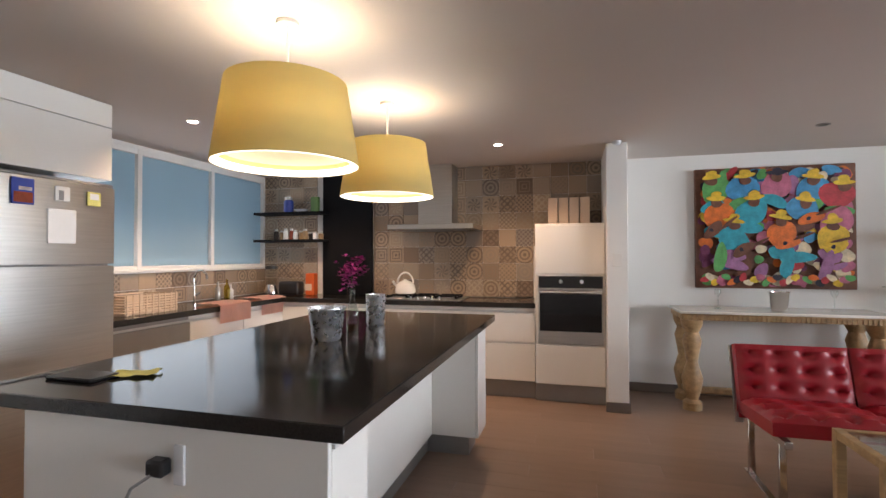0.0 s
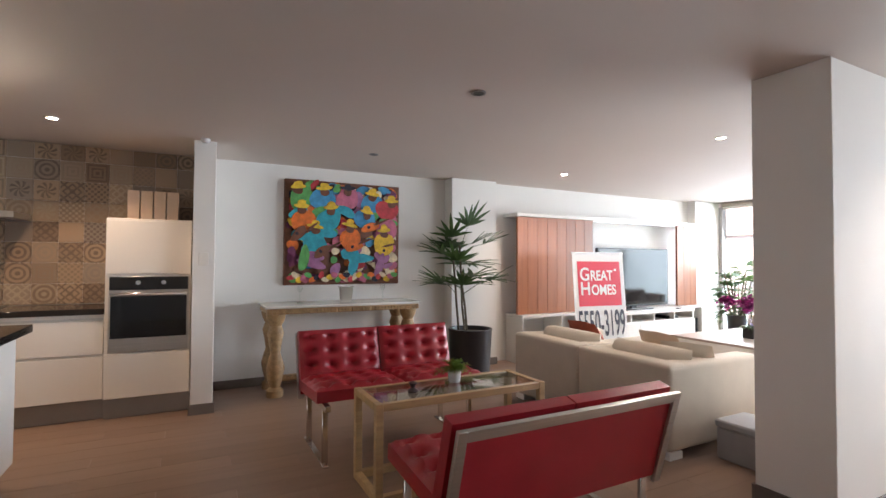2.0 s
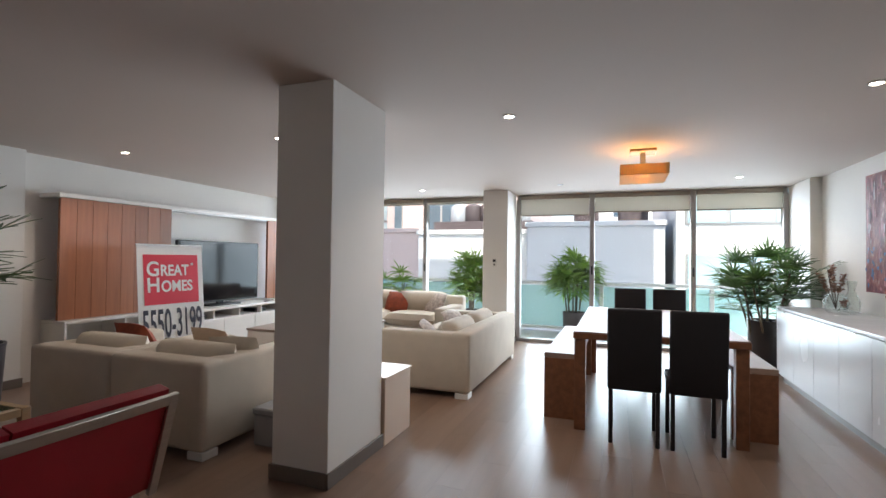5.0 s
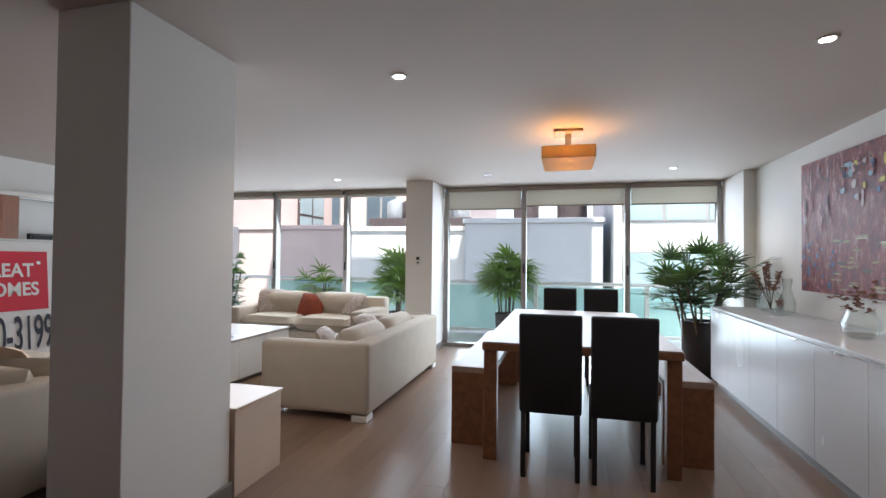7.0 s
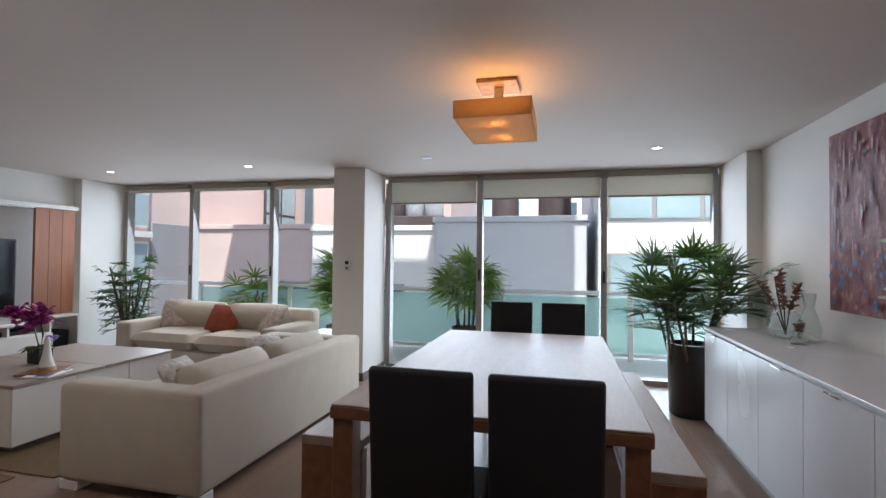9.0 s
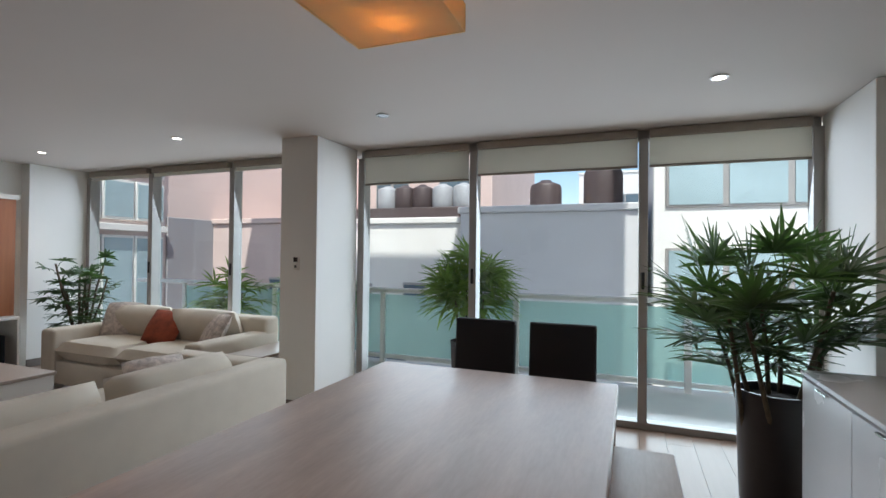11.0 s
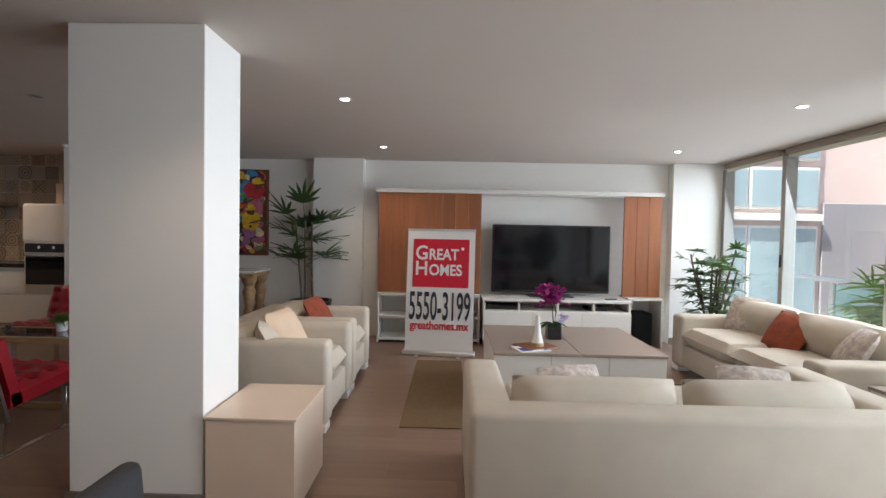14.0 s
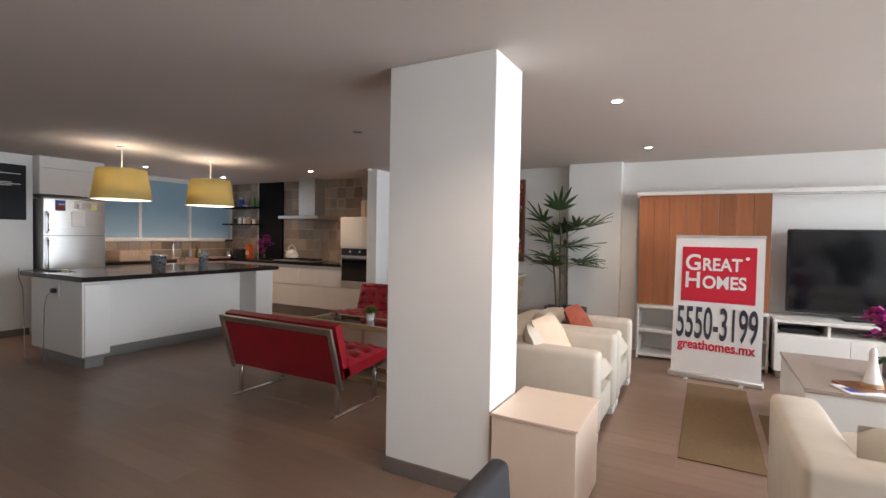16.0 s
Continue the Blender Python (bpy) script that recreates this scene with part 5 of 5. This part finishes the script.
PALETTE = {k: mat("oil_paint_" + k, c, 0.5, vary=0.35, scale=14, bump=0.5, bscale=60) for k, c in dict(
    plum=(0.16, 0.03, 0.09), yellow=(0.75, 0.48, 0.03), orange=(0.72, 0.16, 0.02), teal=(0.02, 0.33, 0.42), blue=(0.05, 0.28, 0.52), green=(0.10, 0.36, 0.10),
    red=(0.50, 0.04, 0.05), pink=(0.52, 0.14, 0.22), mauve=(0.36, 0.15, 0.30), brown=(0.16, 0.06, 0.03), dark=(0.02, 0.015, 0.03), cream=(0.75, 0.62, 0.42)).items()}
pa = thing("colourful_painting", "large unframed painting of colourful abstract hat and guitar shapes", "painting", (2.99, 5.71, 1.68))
part("canvas", B(-0.70, -0.02, -0.61, 0.70, 0.035, 0.61, 0.004), PALETTE["brown"], pa)
rr = random.Random(21)
layer = 0.021


def dab(x, z, rx, rz, colour, rot=0.0):
    global layer
    layer += 0.00025
    x = max(-0.68 + rx, min(0.68 - rx, x))
    z = max(-0.59 + rz, min(0.59 - rz, z))
    ob = part("paint_patch", blob(x, z, rx * 0.88, rz * 0.88, 18, rot, int(1e4 * (x + 2 * z)) & 1023), PALETTE[colour], pa, smooth=False)
    ob.location.y = -layer


for k in range(190):
    dab(rr.uniform(-0.66, 0.66), rr.uniform(-0.58, 0.58), rr.uniform(0.04, 0.11), rr.uniform(0.03, 0.08), rr.choice(("mauve", "red", "brown", "green", "pink", "dark", "blue", "orange", "cream", "yellow", "plum")), rr.uniform(-1, 1))
for x, z, c in ((-0.56, 0.38, "green"), (-0.28, 0.40, "blue"), (0.02, 0.42, "pink"), (0.32, 0.36, "blue"), (0.56, 0.30, "red"), (-0.50, 0.12, "orange"), (-0.20, 0.16, "teal"),
                (0.24, 0.17, "blue"), (0.55, 0.05, "pink"), (-0.36, -0.12, "teal"), (0.06, -0.08, "orange"), (0.48, -0.12, "yellow")):
    dab(x, z, 0.16, 0.15, c, rr.uniform(-0.3, 0.3))
    dab(x - 0.02, z - 0.16, 0.13, 0.07, rr.choice(("mauve", "teal", "brown", "green")), rr.uniform(-0.5, 0.5))
for x, z in ((-0.56, 0.52), (-0.26, 0.52), (0.33, 0.49), (0.58, 0.42), (-0.52, 0.30), (-0.18, 0.30), (0.26, 0.27), (-0.36, 0.07), (0.05, 0.10), (0.48, 0.05), (0.02, 0.54)):
    c = "dark" if (x, z) == (0.02, 0.54) else "yellow"
    dab(x, z - 0.045, 0.06, 0.055, "brown")
    dab(x, z, 0.105, 0.028, c, rr.uniform(-0.2, 0.2))
    dab(x, z + 0.035, 0.055, 0.042, c)
for x, z, r0, c in ((-0.28, -0.22, 0.5, "brown"), (0.10, -0.16, 0.35, "orange"), (0.50, -0.20, 0.25, "yellow"), (0.30, 0.08, 0.4, "orange"), (-0.55, -0.02, 0.7, "brown")):
    dab(x, z, 0.13, 0.06, c, r0)
    dab(x + 0.14, z + 0.07, 0.12, 0.016, "brown", r0)
    dab(x - 0.02, z, 0.022, 0.022, "dark")
for x, z, c, r0 in ((-0.40, -0.36, "mauve", -0.2), (0.10, -0.36, "teal", 1.3), (0.18, -0.30, "teal", 0.1), (0.42, -0.40, "mauve", 1.2), (-0.62, -0.30, "green", 1.4)):
    dab(x, z, 0.19, 0.06, c, r0)
for k in range(26):
    dab(-0.64 + 0.05 * k, -0.52 + 0.03 * math.sin(k * 2.1), 0.05, 0.035, ("red", "cream", "yellow", "pink", "green", "orange", "dark")[k % 7], rr.uniform(-1, 1))

# ---- dining corner ----
dt = thing("dining_table", "long brown wooden dining table with paler top", "table", (7.09, -0.63, 0))
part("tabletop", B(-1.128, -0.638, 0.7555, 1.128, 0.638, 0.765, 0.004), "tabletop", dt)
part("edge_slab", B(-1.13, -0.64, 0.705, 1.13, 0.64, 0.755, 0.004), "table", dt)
for x in (-1.12, 1.03):
    for y in (-0.63, 0.54):
        part("leg", B(x, y, 0, x + 0.09, y + 0.09, 0.7045, 0.004), "table", dt)
for y, lab in ((0.12, "brown wooden slab bench along the table, beside the sofa"), (-1.345, "brown wooden slab bench along the table, beside the sideboard")):
    be = thing("bench", lab, "bench", (7.12, y, 0), group="dining benches")
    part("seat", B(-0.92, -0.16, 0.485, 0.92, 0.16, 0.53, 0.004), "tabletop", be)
    for x in (-0.92, 0.86):
        part("end_panel", B(x, -0.158, 0, x + 0.06, 0.158, 0.4845, 0.003), "table", be)


def dining_chair(at, turn):
    c = thing("dining_chair", "dining chair fully covered in black leather", "chair", at, turn, group="dining chairs")
    part("seat", B(-0.19, -0.03, 0.40, 0.19, 0.42, 0.47, 0.02, 3), "leatherblack", c)
    bm = B(-0.192, -0.025, -0.31, 0.192, 0.02, 0.30, 0.018, 3, pose(0, -0.045, 0.68, 5, 0, 0))
    for v in bm.verts:
        v.co.z -= 0.02 * (v.co.x / 0.2) ** 2 * (-1 if v.co.z > 0.6 else 0)
    part("backrest", bm, "leatherblack", c)
    for x in (-0.182, 0.152):
        for y in (-0.03, 0.37):
            part("leg", B(x, y, 0, x + 0.03, y + 0.03, 0.40, 0.003), "black", c)


for y in (-0.455, -0.89):
    dining_chair((5.80, y, 0), -90)
for y in (-0.49, -0.955):
    dining_chair((8.52, y, 0), 90)

sb = thing("sideboard", "long glossy white sideboard along the wall", "sideboard", (6.0, -2.45, 0))
part("top", B(-2.55, -0.325, 0.815, 2.60, 0.335, 0.835, 0.003), "gloss", sb)
part("body", B(-2.54, -0.32, 0.08, 2.59, 0.31, 0.8145, 0.002), "lacquer", sb)
part("plinth", B(-2.5, -0.30, 0, 2.55, 0.27, 0.079, 0), "kick", sb)
for k in range(9):
    x0, x1 = -2.54 + 0.57 * k + 0.002, -2.54 + 0.57 * (k + 1) - 0.002
    d = part("door", B(x0, 0.311, 0.085, x1, 0.33, 0.80, 0.002), "gloss", sb)
    part("handle", B((x0 + x1) / 2 - 0.06, 0.331, 0.79, (x0 + x1) / 2 + 0.06, 0.345, 0.798, 0.001), "chrome", d)
va = thing("round_vase", "round clear glass vase with dried orchid twigs", "vase", (8.08, -2.52, 0.835))
part("vase", lathe([(0.06, 0), (0.09, 0.02), (0.12, 0.09), (0.10, 0.16), (0.06, 0.20), (0.055, 0.2), (0.095, 0.155), (0.11, 0.09), (0.08, 0.02), (0.01, 0.012)], 26), "clear", va)
tw = bmesh.new()
for k in range(4):
    tube(tw, [(0, 0, 0.03), (0.05 * (k - 1.5), 0.05 * (k % 2), 0.25), (0.16 * (k - 1.5), 0.10 * (k % 2), 0.40 + 0.05 * (k % 3))], 0.004)
part("twigs", tw, "stem", va)
for k in range(4):
    db = bmesh.new()
    for q in range(9):
        f = 0.4 + q / 15
        blossom(db, Vector((0.16 * (k - 1.5) * f + rr.uniform(-0.03, 0.03), 0.08 * (k % 2) * f, 0.08 + (0.33 + 0.05 * (k % 3)) * f)), 0.045, rr, 7)
    part("dried_blossom", db, "dryflower", va)
va = thing("tall_vase", "tall clear glass vase on the sideboard", "vase", (7.92, -2.60, 0.835))
part("vase", lathe([(0.05, 0), (0.07, 0.02), (0.075, 0.12), (0.03, 0.24), (0.045, 0.34), (0.04, 0.34), (0.025, 0.24), (0.065, 0.12), (0.06, 0.02), (0.01, 0.012)], 24), "clear", va)
va = thing("perfume_ornament", "small glass ornament with dark rose on the sideboard", "ornament", (7.82, -2.50, 0.835))
part("body", lathe([(0.05, 0), (0.06, 0.02), (0.03, 0.08), (0.02, 0.1)], 20), "clear", va)
part("rose", bouquet(bmesh.new(), (0, 0, 0.12), 0.03, 14, 0.03, 17), "dryflower", va)
va = thing("round_vase", "rounded clear glass vase on the sideboard", "vase", (6.45, -2.45, 0.835))
part("vase", lathe([(0.06, 0), (0.1, 0.03), (0.11, 0.1), (0.07, 0.19), (0.06, 0.19), (0.1, 0.1), (0.09, 0.03), (0.01, 0.012)], 24), "clear", va)
part("twigs", bouquet(bmesh.new(), (0, 0, 0.26), 0.1, 26, 0.04, 18), "dryflower", va)


def mottled(name, stops, scale):
    m = mat(name, (0.5, 0.5, 0.5), 0.55, bump=0.6, bscale=50)
    n, l = m.node_tree.nodes, m.node_tree.links
    tc, no, cr = n.new("ShaderNodeTexCoord"), n.new("ShaderNodeTexNoise"), n.new("ShaderNodeValToRGB")
    mp = n.new("ShaderNodeMapping")
    mp.inputs["Scale"].default_value = (1.6, 1, 0.6)
    l.new(tc.outputs["Object"], mp.inputs["Vector"])
    l.new(mp.outputs["Vector"], no.inputs["Vector"])
    no.inputs["Scale"].default_value, no.inputs["Detail"].default_value, no.inputs["Roughness"].default_value = scale, 9, 0.72
    l.new(no.outputs["Fac"], cr.inputs["Fac"])
    while len(cr.color_ramp.elements) < len(stops):
        cr.color_ramp.elements.new(0.5)
    for e, (p, c) in zip(cr.color_ramp.elements, stops):
        e.position, e.color = p, (*c, 1)
    l.new(cr.outputs["Color"], n["Principled BSDF"].inputs["Base Color"])
    return m


M["rain"] = mottled("red_rain_paint", [(0.34, (0.05, 0.008, 0.015)), (0.46, (0.17, 0.02, 0.03)), (0.56, (0.28, 0.07, 0.06)), (0.68, (0.45, 0.30, 0.27))], 11)
M["rainblue"] = mottled("blue_paint", [(0.30, (0.02, 0.04, 0.10)), (0.5, (0.04, 0.11, 0.24)), (0.62, (0.20, 0.16, 0.20)), (0.7, (0.30, 0.08, 0.07))], 12)
M["rainochre"] = mottled("ochre_paint", [(0.30, (0.06, 0.05, 0.03)), (0.5, (0.26, 0.20, 0.10)), (0.65, (0.55, 0.45, 0.18)), (0.75, (0.50, 0.42, 0.26))], 10)
p2 = thing("mottled_painting", "large unframed painting in mottled red, blue and ochre", "painting", (7.06, -2.745, 1.655), 1.5)
part("canvas", B(-0.80, -0.03, -0.585, 0.80, 0.03, 0.585, 0.003), "rain", p2)
STROKE = {k: mat("stroke_paint_" + k, c, 0.5, vary=0.45, scale=22, bump=0.6, bscale=70) for k, c in dict(
    rose=(0.42, 0.12, 0.15), pale=(0.58, 0.42, 0.42), wine=(0.17, 0.02, 0.04), blue=(0.05, 0.11, 0.26), navy=(0.02, 0.035, 0.10), ochre=(0.34, 0.25, 0.13), sand=(0.50, 0.42, 0.26),
    sun=(0.62, 0.50, 0.10), sky=(0.28, 0.38, 0.50), umber=(0.07, 0.045, 0.03), blossom=(0.55, 0.22, 0.24), moss=(0.08, 0.09, 0.04)).items()}
strokes = []


def paint(count, x0, x1, z0, z1, rx, rz, colours):
    for _ in range(count):
        a, c = rx * rr.uniform(0.6, 1.3), rz * rr.uniform(0.6, 1.3)
        x, z = rr.uniform(x0, x1), rr.uniform(z0, z1)
        strokes.append((max(-0.78 + a, min(0.78 - a, x)), max(-0.56 + c, min(0.56 - c, z)), a * 0.85, c * 0.85, STROKE[rr.choice(colours)]))


paint(40, -0.75, 0.25, -0.55, -0.12, 0.07, 0.012, ("ochre", "sand", "umber", "ochre"))
paint(26, -0.45, 0.15, 0.10, 0.48, 0.03, 0.035, ("sun", "sky", "sky", "blue", "pale"))
paint(60, 0.12, 0.76, -0.20, 0.52, 0.010, 0.07, ("rose", "pale", "wine", "rose"))
paint(40, -0.30, 0.76, 0.36, 0.54, 0.018, 0.018, ("wine", "rose", "umber"))
paint(46, 0.20, 0.76, -0.55, -0.14, 0.016, 0.022, ("blue", "navy", "blue", "rose"))
paint(34, -0.76, -0.52, -0.45, 0.30, 0.025, 0.025, ("blossom", "pale", "rose"))
paint(16, -0.76, -0.45, 0.20, 0.52, 0.03, 0.03, ("umber", "moss", "umber"))
for o, (x, z, rx, rz, m) in enumerate(strokes):
    ob = part("paint_patch", blob(x, z, rx, rz, 26, 0, o + 40), m, p2, smooth=False)
    ob.location.y = 0.0302 + 0.0001 * o
sw = thing("intercom", "small dark wall control on the column", "switch", (9.315, 1.51, 1.30))
part("body", B(-0.025, -0.03, -0.06, 0, 0.03, 0.06, 0.006), "lacquer", sw)
part("display", B(-0.028, -0.022, 0.01, -0.0255, 0.022, 0.05, 0), "black", sw)
part("button", B(-0.03, -0.012, -0.045, -0.0255, 0.012, -0.02, 0.002), "black", sw)
sw = thing("light_switch", "white wall switch plate beside the oven", "switch", (1.46, 4.93, 1.36))
part("plate", B(-0.04, -0.008, -0.06, 0.04, 0, 0.06, 0.002), "lacquer", sw)
sd = thing("motion_sensor", "small white ceiling sensor above the wall end", "sensor", (1.46, 4.86, H))
part("body", lathe([(0.04, 0), (0.04, -0.02), (0.025, -0.035), (0.005, -0.036)], 18), "gloss", sd)


def stand_on_floor():
    """Legs, plinths and wall feet modelled from level 0 reach down to the finished floor at LOW."""
    bpy.context.view_layer.update()
    for ob in scene.objects:
        if ob.type != "MESH" or ob.name.startswith("floor"):
            continue
        top = ob
        while top.parent:
            top = top.parent
        if not -3.2 < top.matrix_world.translation.x < 10.15:
            continue
        m = ob.matrix_world
        back = m.inverted()
        pts = [m @ v.co for v in ob.data.vertices]
        if max(p.x for p in pts) > 10.3 or not -0.02 < min(p.z for p in pts) < 0.40:
            continue
        for v, p in zip(ob.data.vertices, pts):
            if p.z < 0.40:
                v.co = back @ Vector((p.x, p.y, p.z + LOW * (1 - max(p.z, 0) / 0.40)))


stand_on_floor()

# ---- wall tiles and floor planks ----


def tile_material():
    """Patchwork cement tiles: one of several motifs and earth tones for each tile."""
    m = bpy.data.materials.new("patchwork_tile")
    m.use_nodes = True
    n, l = m.node_tree.nodes, m.node_tree.links
    b = n["Principled BSDF"]
    b.inputs["Roughness"].default_value = 0.45

    def math_(op, a, c=None, clamp=False):
        k = n.new("ShaderNodeMath")
        k.operation, k.use_clamp = op, clamp
        for s, v in zip(k.inputs, (a, c)):
            if v is None:
                continue
            if isinstance(v, (int, float)):
                s.default_value = v
            else:
                l.new(v, s)
        return k.outputs[0]

    tc, sp, oi = n.new("ShaderNodeTexCoord"), n.new("ShaderNodeSeparateXYZ"), n.new("ShaderNodeObjectInfo")
    l.new(tc.outputs["Object"], sp.inputs[0])
    x, z = sp.outputs["X"], sp.outputs["Z"]
    r = math_("SQRT", math_("ADD", math_("MULTIPLY", x, x), math_("MULTIPLY", z, z)))
    ax, az = math_("ABSOLUTE", x), math_("ABSOLUTE", z)
    rings = math_("GREATER_THAN", math_("SINE", math_("MULTIPLY", r, 150)), 0.1)
    grid = math_("GREATER_THAN", math_("MULTIPLY", math_("SINE", math_("MULTIPLY", x, 126)), math_("SINE", math_("MULTIPLY", z, 126))), 0.12)
    diag = math_("MAXIMUM", math_("LESS_THAN", math_("ABSOLUTE", math_("SUBTRACT", ax, az)), 0.012), math_("GREATER_THAN", math_("SINE", math_("MULTIPLY", math_("ADD", ax, az), 110)), 0.45))
    star = math_("GREATER_THAN", math_("SINE", math_("ADD", math_("MULTIPLY", math_("ARCTAN2", x, z), 8), math_("MULTIPLY", r, 60))), 0.0)
    star = math_("MULTIPLY", star, math_("LESS_THAN", r, 0.075))
    half = math_("GREATER_THAN", math_("SINE", math_("MULTIPLY", math_("MAXIMUM", ax, az), 190)), 0.15)
    rnd_ = oi.outputs["Random"]
    k = math_("MULTIPLY", rnd_, 5.4)
    total = None
    for i, pat in enumerate((rings, grid, diag, star, half)):
        sel = math_("LESS_THAN", math_("ABSOLUTE", math_("SUBTRACT", k, i + 0.5)), 0.5)
        v = math_("MULTIPLY", sel, pat)
        total = v if total is None else math_("ADD", total, v)
    h2 = math_("FRACT", math_("MULTIPLY", rnd_, 37.7))
    h3 = math_("FRACT", math_("MULTIPLY", rnd_, 91.3))
    ra, rb, mx = n.new("ShaderNodeValToRGB"), n.new("ShaderNodeValToRGB"), n.new("ShaderNodeMix")
    for ramp, cols in ((ra, [(0, (0.24, 0.17, 0.12)), (0.35, (0.36, 0.27, 0.19)), (0.65, (0.44, 0.33, 0.23)), (1, (0.27, 0.23, 0.20))]), (rb, [(0, (0.08, 0.06, 0.05)), (0.5, (0.11, 0.075, 0.05)), (0.6, (0.60, 0.50, 0.36)), (1, (0.10, 0.085, 0.08))])):
        while len(ramp.color_ramp.elements) < 4:
            ramp.color_ramp.elements.new(0.5)
        for e, (p, c) in zip(ramp.color_ramp.elements, cols):
            e.position, e.color = p, (*c, 1)
    l.new(h2, ra.inputs["Fac"]), l.new(h3, rb.inputs["Fac"])
    mx.data_type = "RGBA"
    wear = n.new("ShaderNodeTexNoise")
    wear.inputs["Scale"].default_value, wear.inputs["Detail"].default_value = 35, 6
    l.new(tc.outputs["Object"], wear.inputs["Vector"])
    l.new(math_("MULTIPLY", total, math_("ADD", math_("MULTIPLY", wear.outputs["Fac"], 0.9), 0.15), True), mx.inputs["Factor"])
    l.new(ra.outputs["Color"], mx.inputs["A"]), l.new(rb.outputs["Color"], mx.inputs["B"])
    l.new(mx.outputs["Result"], b.inputs["Base Color"])
    return m


M["tile"] = tile_material()
TS = 0.195


def tile_mesh(w, h, facing):
    bm = B(-w / 2 + 0.001, -0.008, -h / 2 + 0.001, w / 2 - 0.001, 0.0, h / 2 - 0.001, 0.0015)
    if facing == "+x":
        bmesh.ops.rotate(bm, matrix=Matrix.Rotation(radians(90), 3, "Z"), verts=bm.verts)
    me = bpy.data.meshes.new("tile")
    bm.to_mesh(me)
    bm.free()
    me.materials.append(M["tile"])
    return me


full = tile_mesh(TS, TS, "-y")
cut = tile_mesh(TS, 0.155, "-y")
backsplash = thing("tiled_splashback", "patchwork of patterned brown and grey tiles", "tiles", (0, 5.749, 0), kind="structure")


def lay(me, parent, where, turn=0):
    ob = new("tile", me)
    ob.parent = parent
    ob.matrix_basis = pose(*where, 0, 0, turn)


for i in range(22):
    xc = -2.78 + TS * i
    for j in range(8):
        z0 = 0.928 + TS * j
        if -2.06 < xc < -1.27 or xc > 1.36 or (xc > 0.70 and z0 < 1.5):
            continue
        if j == 7:
            lay(cut, backsplash, (xc, 0, z0 + 0.0785))
        else:
            lay(full, backsplash, (xc, 0, z0 + TS / 2))
side_splash = thing("tiled_splashback", "low band of patterned tiles under the kitchen window", "tiles", (-2.879, 0, 0), kind="structure")
low_tile = tile_mesh(TS, 0.155, "-y")
for i in range(15):
    for j in range(2):
        lay(low_tile, side_splash, (0, 2.95 + TS * i, 0.928 + 0.0785 + 0.158 * j), 90)

PW, PL = 0.193, 1.29
pb = B(-PL / 2 + 0.0004, -PW / 2 + 0.0004, -0.0125, PL / 2 - 0.0004, PW / 2 - 0.0004, 0.0, 0)
plank_mesh = bpy.data.meshes.new("plank")
pb.to_mesh(plank_mesh)
pb.free()
plank_mesh.materials.append(M["plank"])
verts, faces = [], []
count = 0
row = 0
y = -2.94
while y < 5.94:
    x = -3.1 - (row * 0.43 % PL)
    while x < 10.2:
        a, c = max(x, -3.09), min(x + PL, 10.20)
        cx, cy = x + PL / 2, y + PW / 2
        if a == x and c == x + PL and 1.3 < cx < 8.2 and -2.1 < cy < 5.4 and count < 300:
            p = new("plank", plank_mesh)
            p.parent = floor
            p.location = (cx, cy, LOW)
            count += 1
        elif c - a > 0.03:
            k = len(verts)
            verts += [(a + 0.001, y + 0.001, LOW), (c - 0.001, y + 0.001, LOW), (c - 0.001, y + PW - 0.001, LOW), (a + 0.001, y + PW - 0.001, LOW)]
            verts += [(vx, vy, LOW - 0.012) for vx, vy, _ in verts[k:k + 4]]
            faces += [(k, k + 1, k + 2, k + 3)] + [(k + q, k + 4 + q, k + 4 + (q + 1) % 4, k + (q + 1) % 4) for q in range(4)]
        x += PL
    y += PW
    row += 1
me = bpy.data.meshes.new("planks")
me.from_pydata(verts, [], faces)
me.materials.append(M["plank"])
rest = new("planks", me)
rest.parent = floor
tagged(rest, kind="stuff")
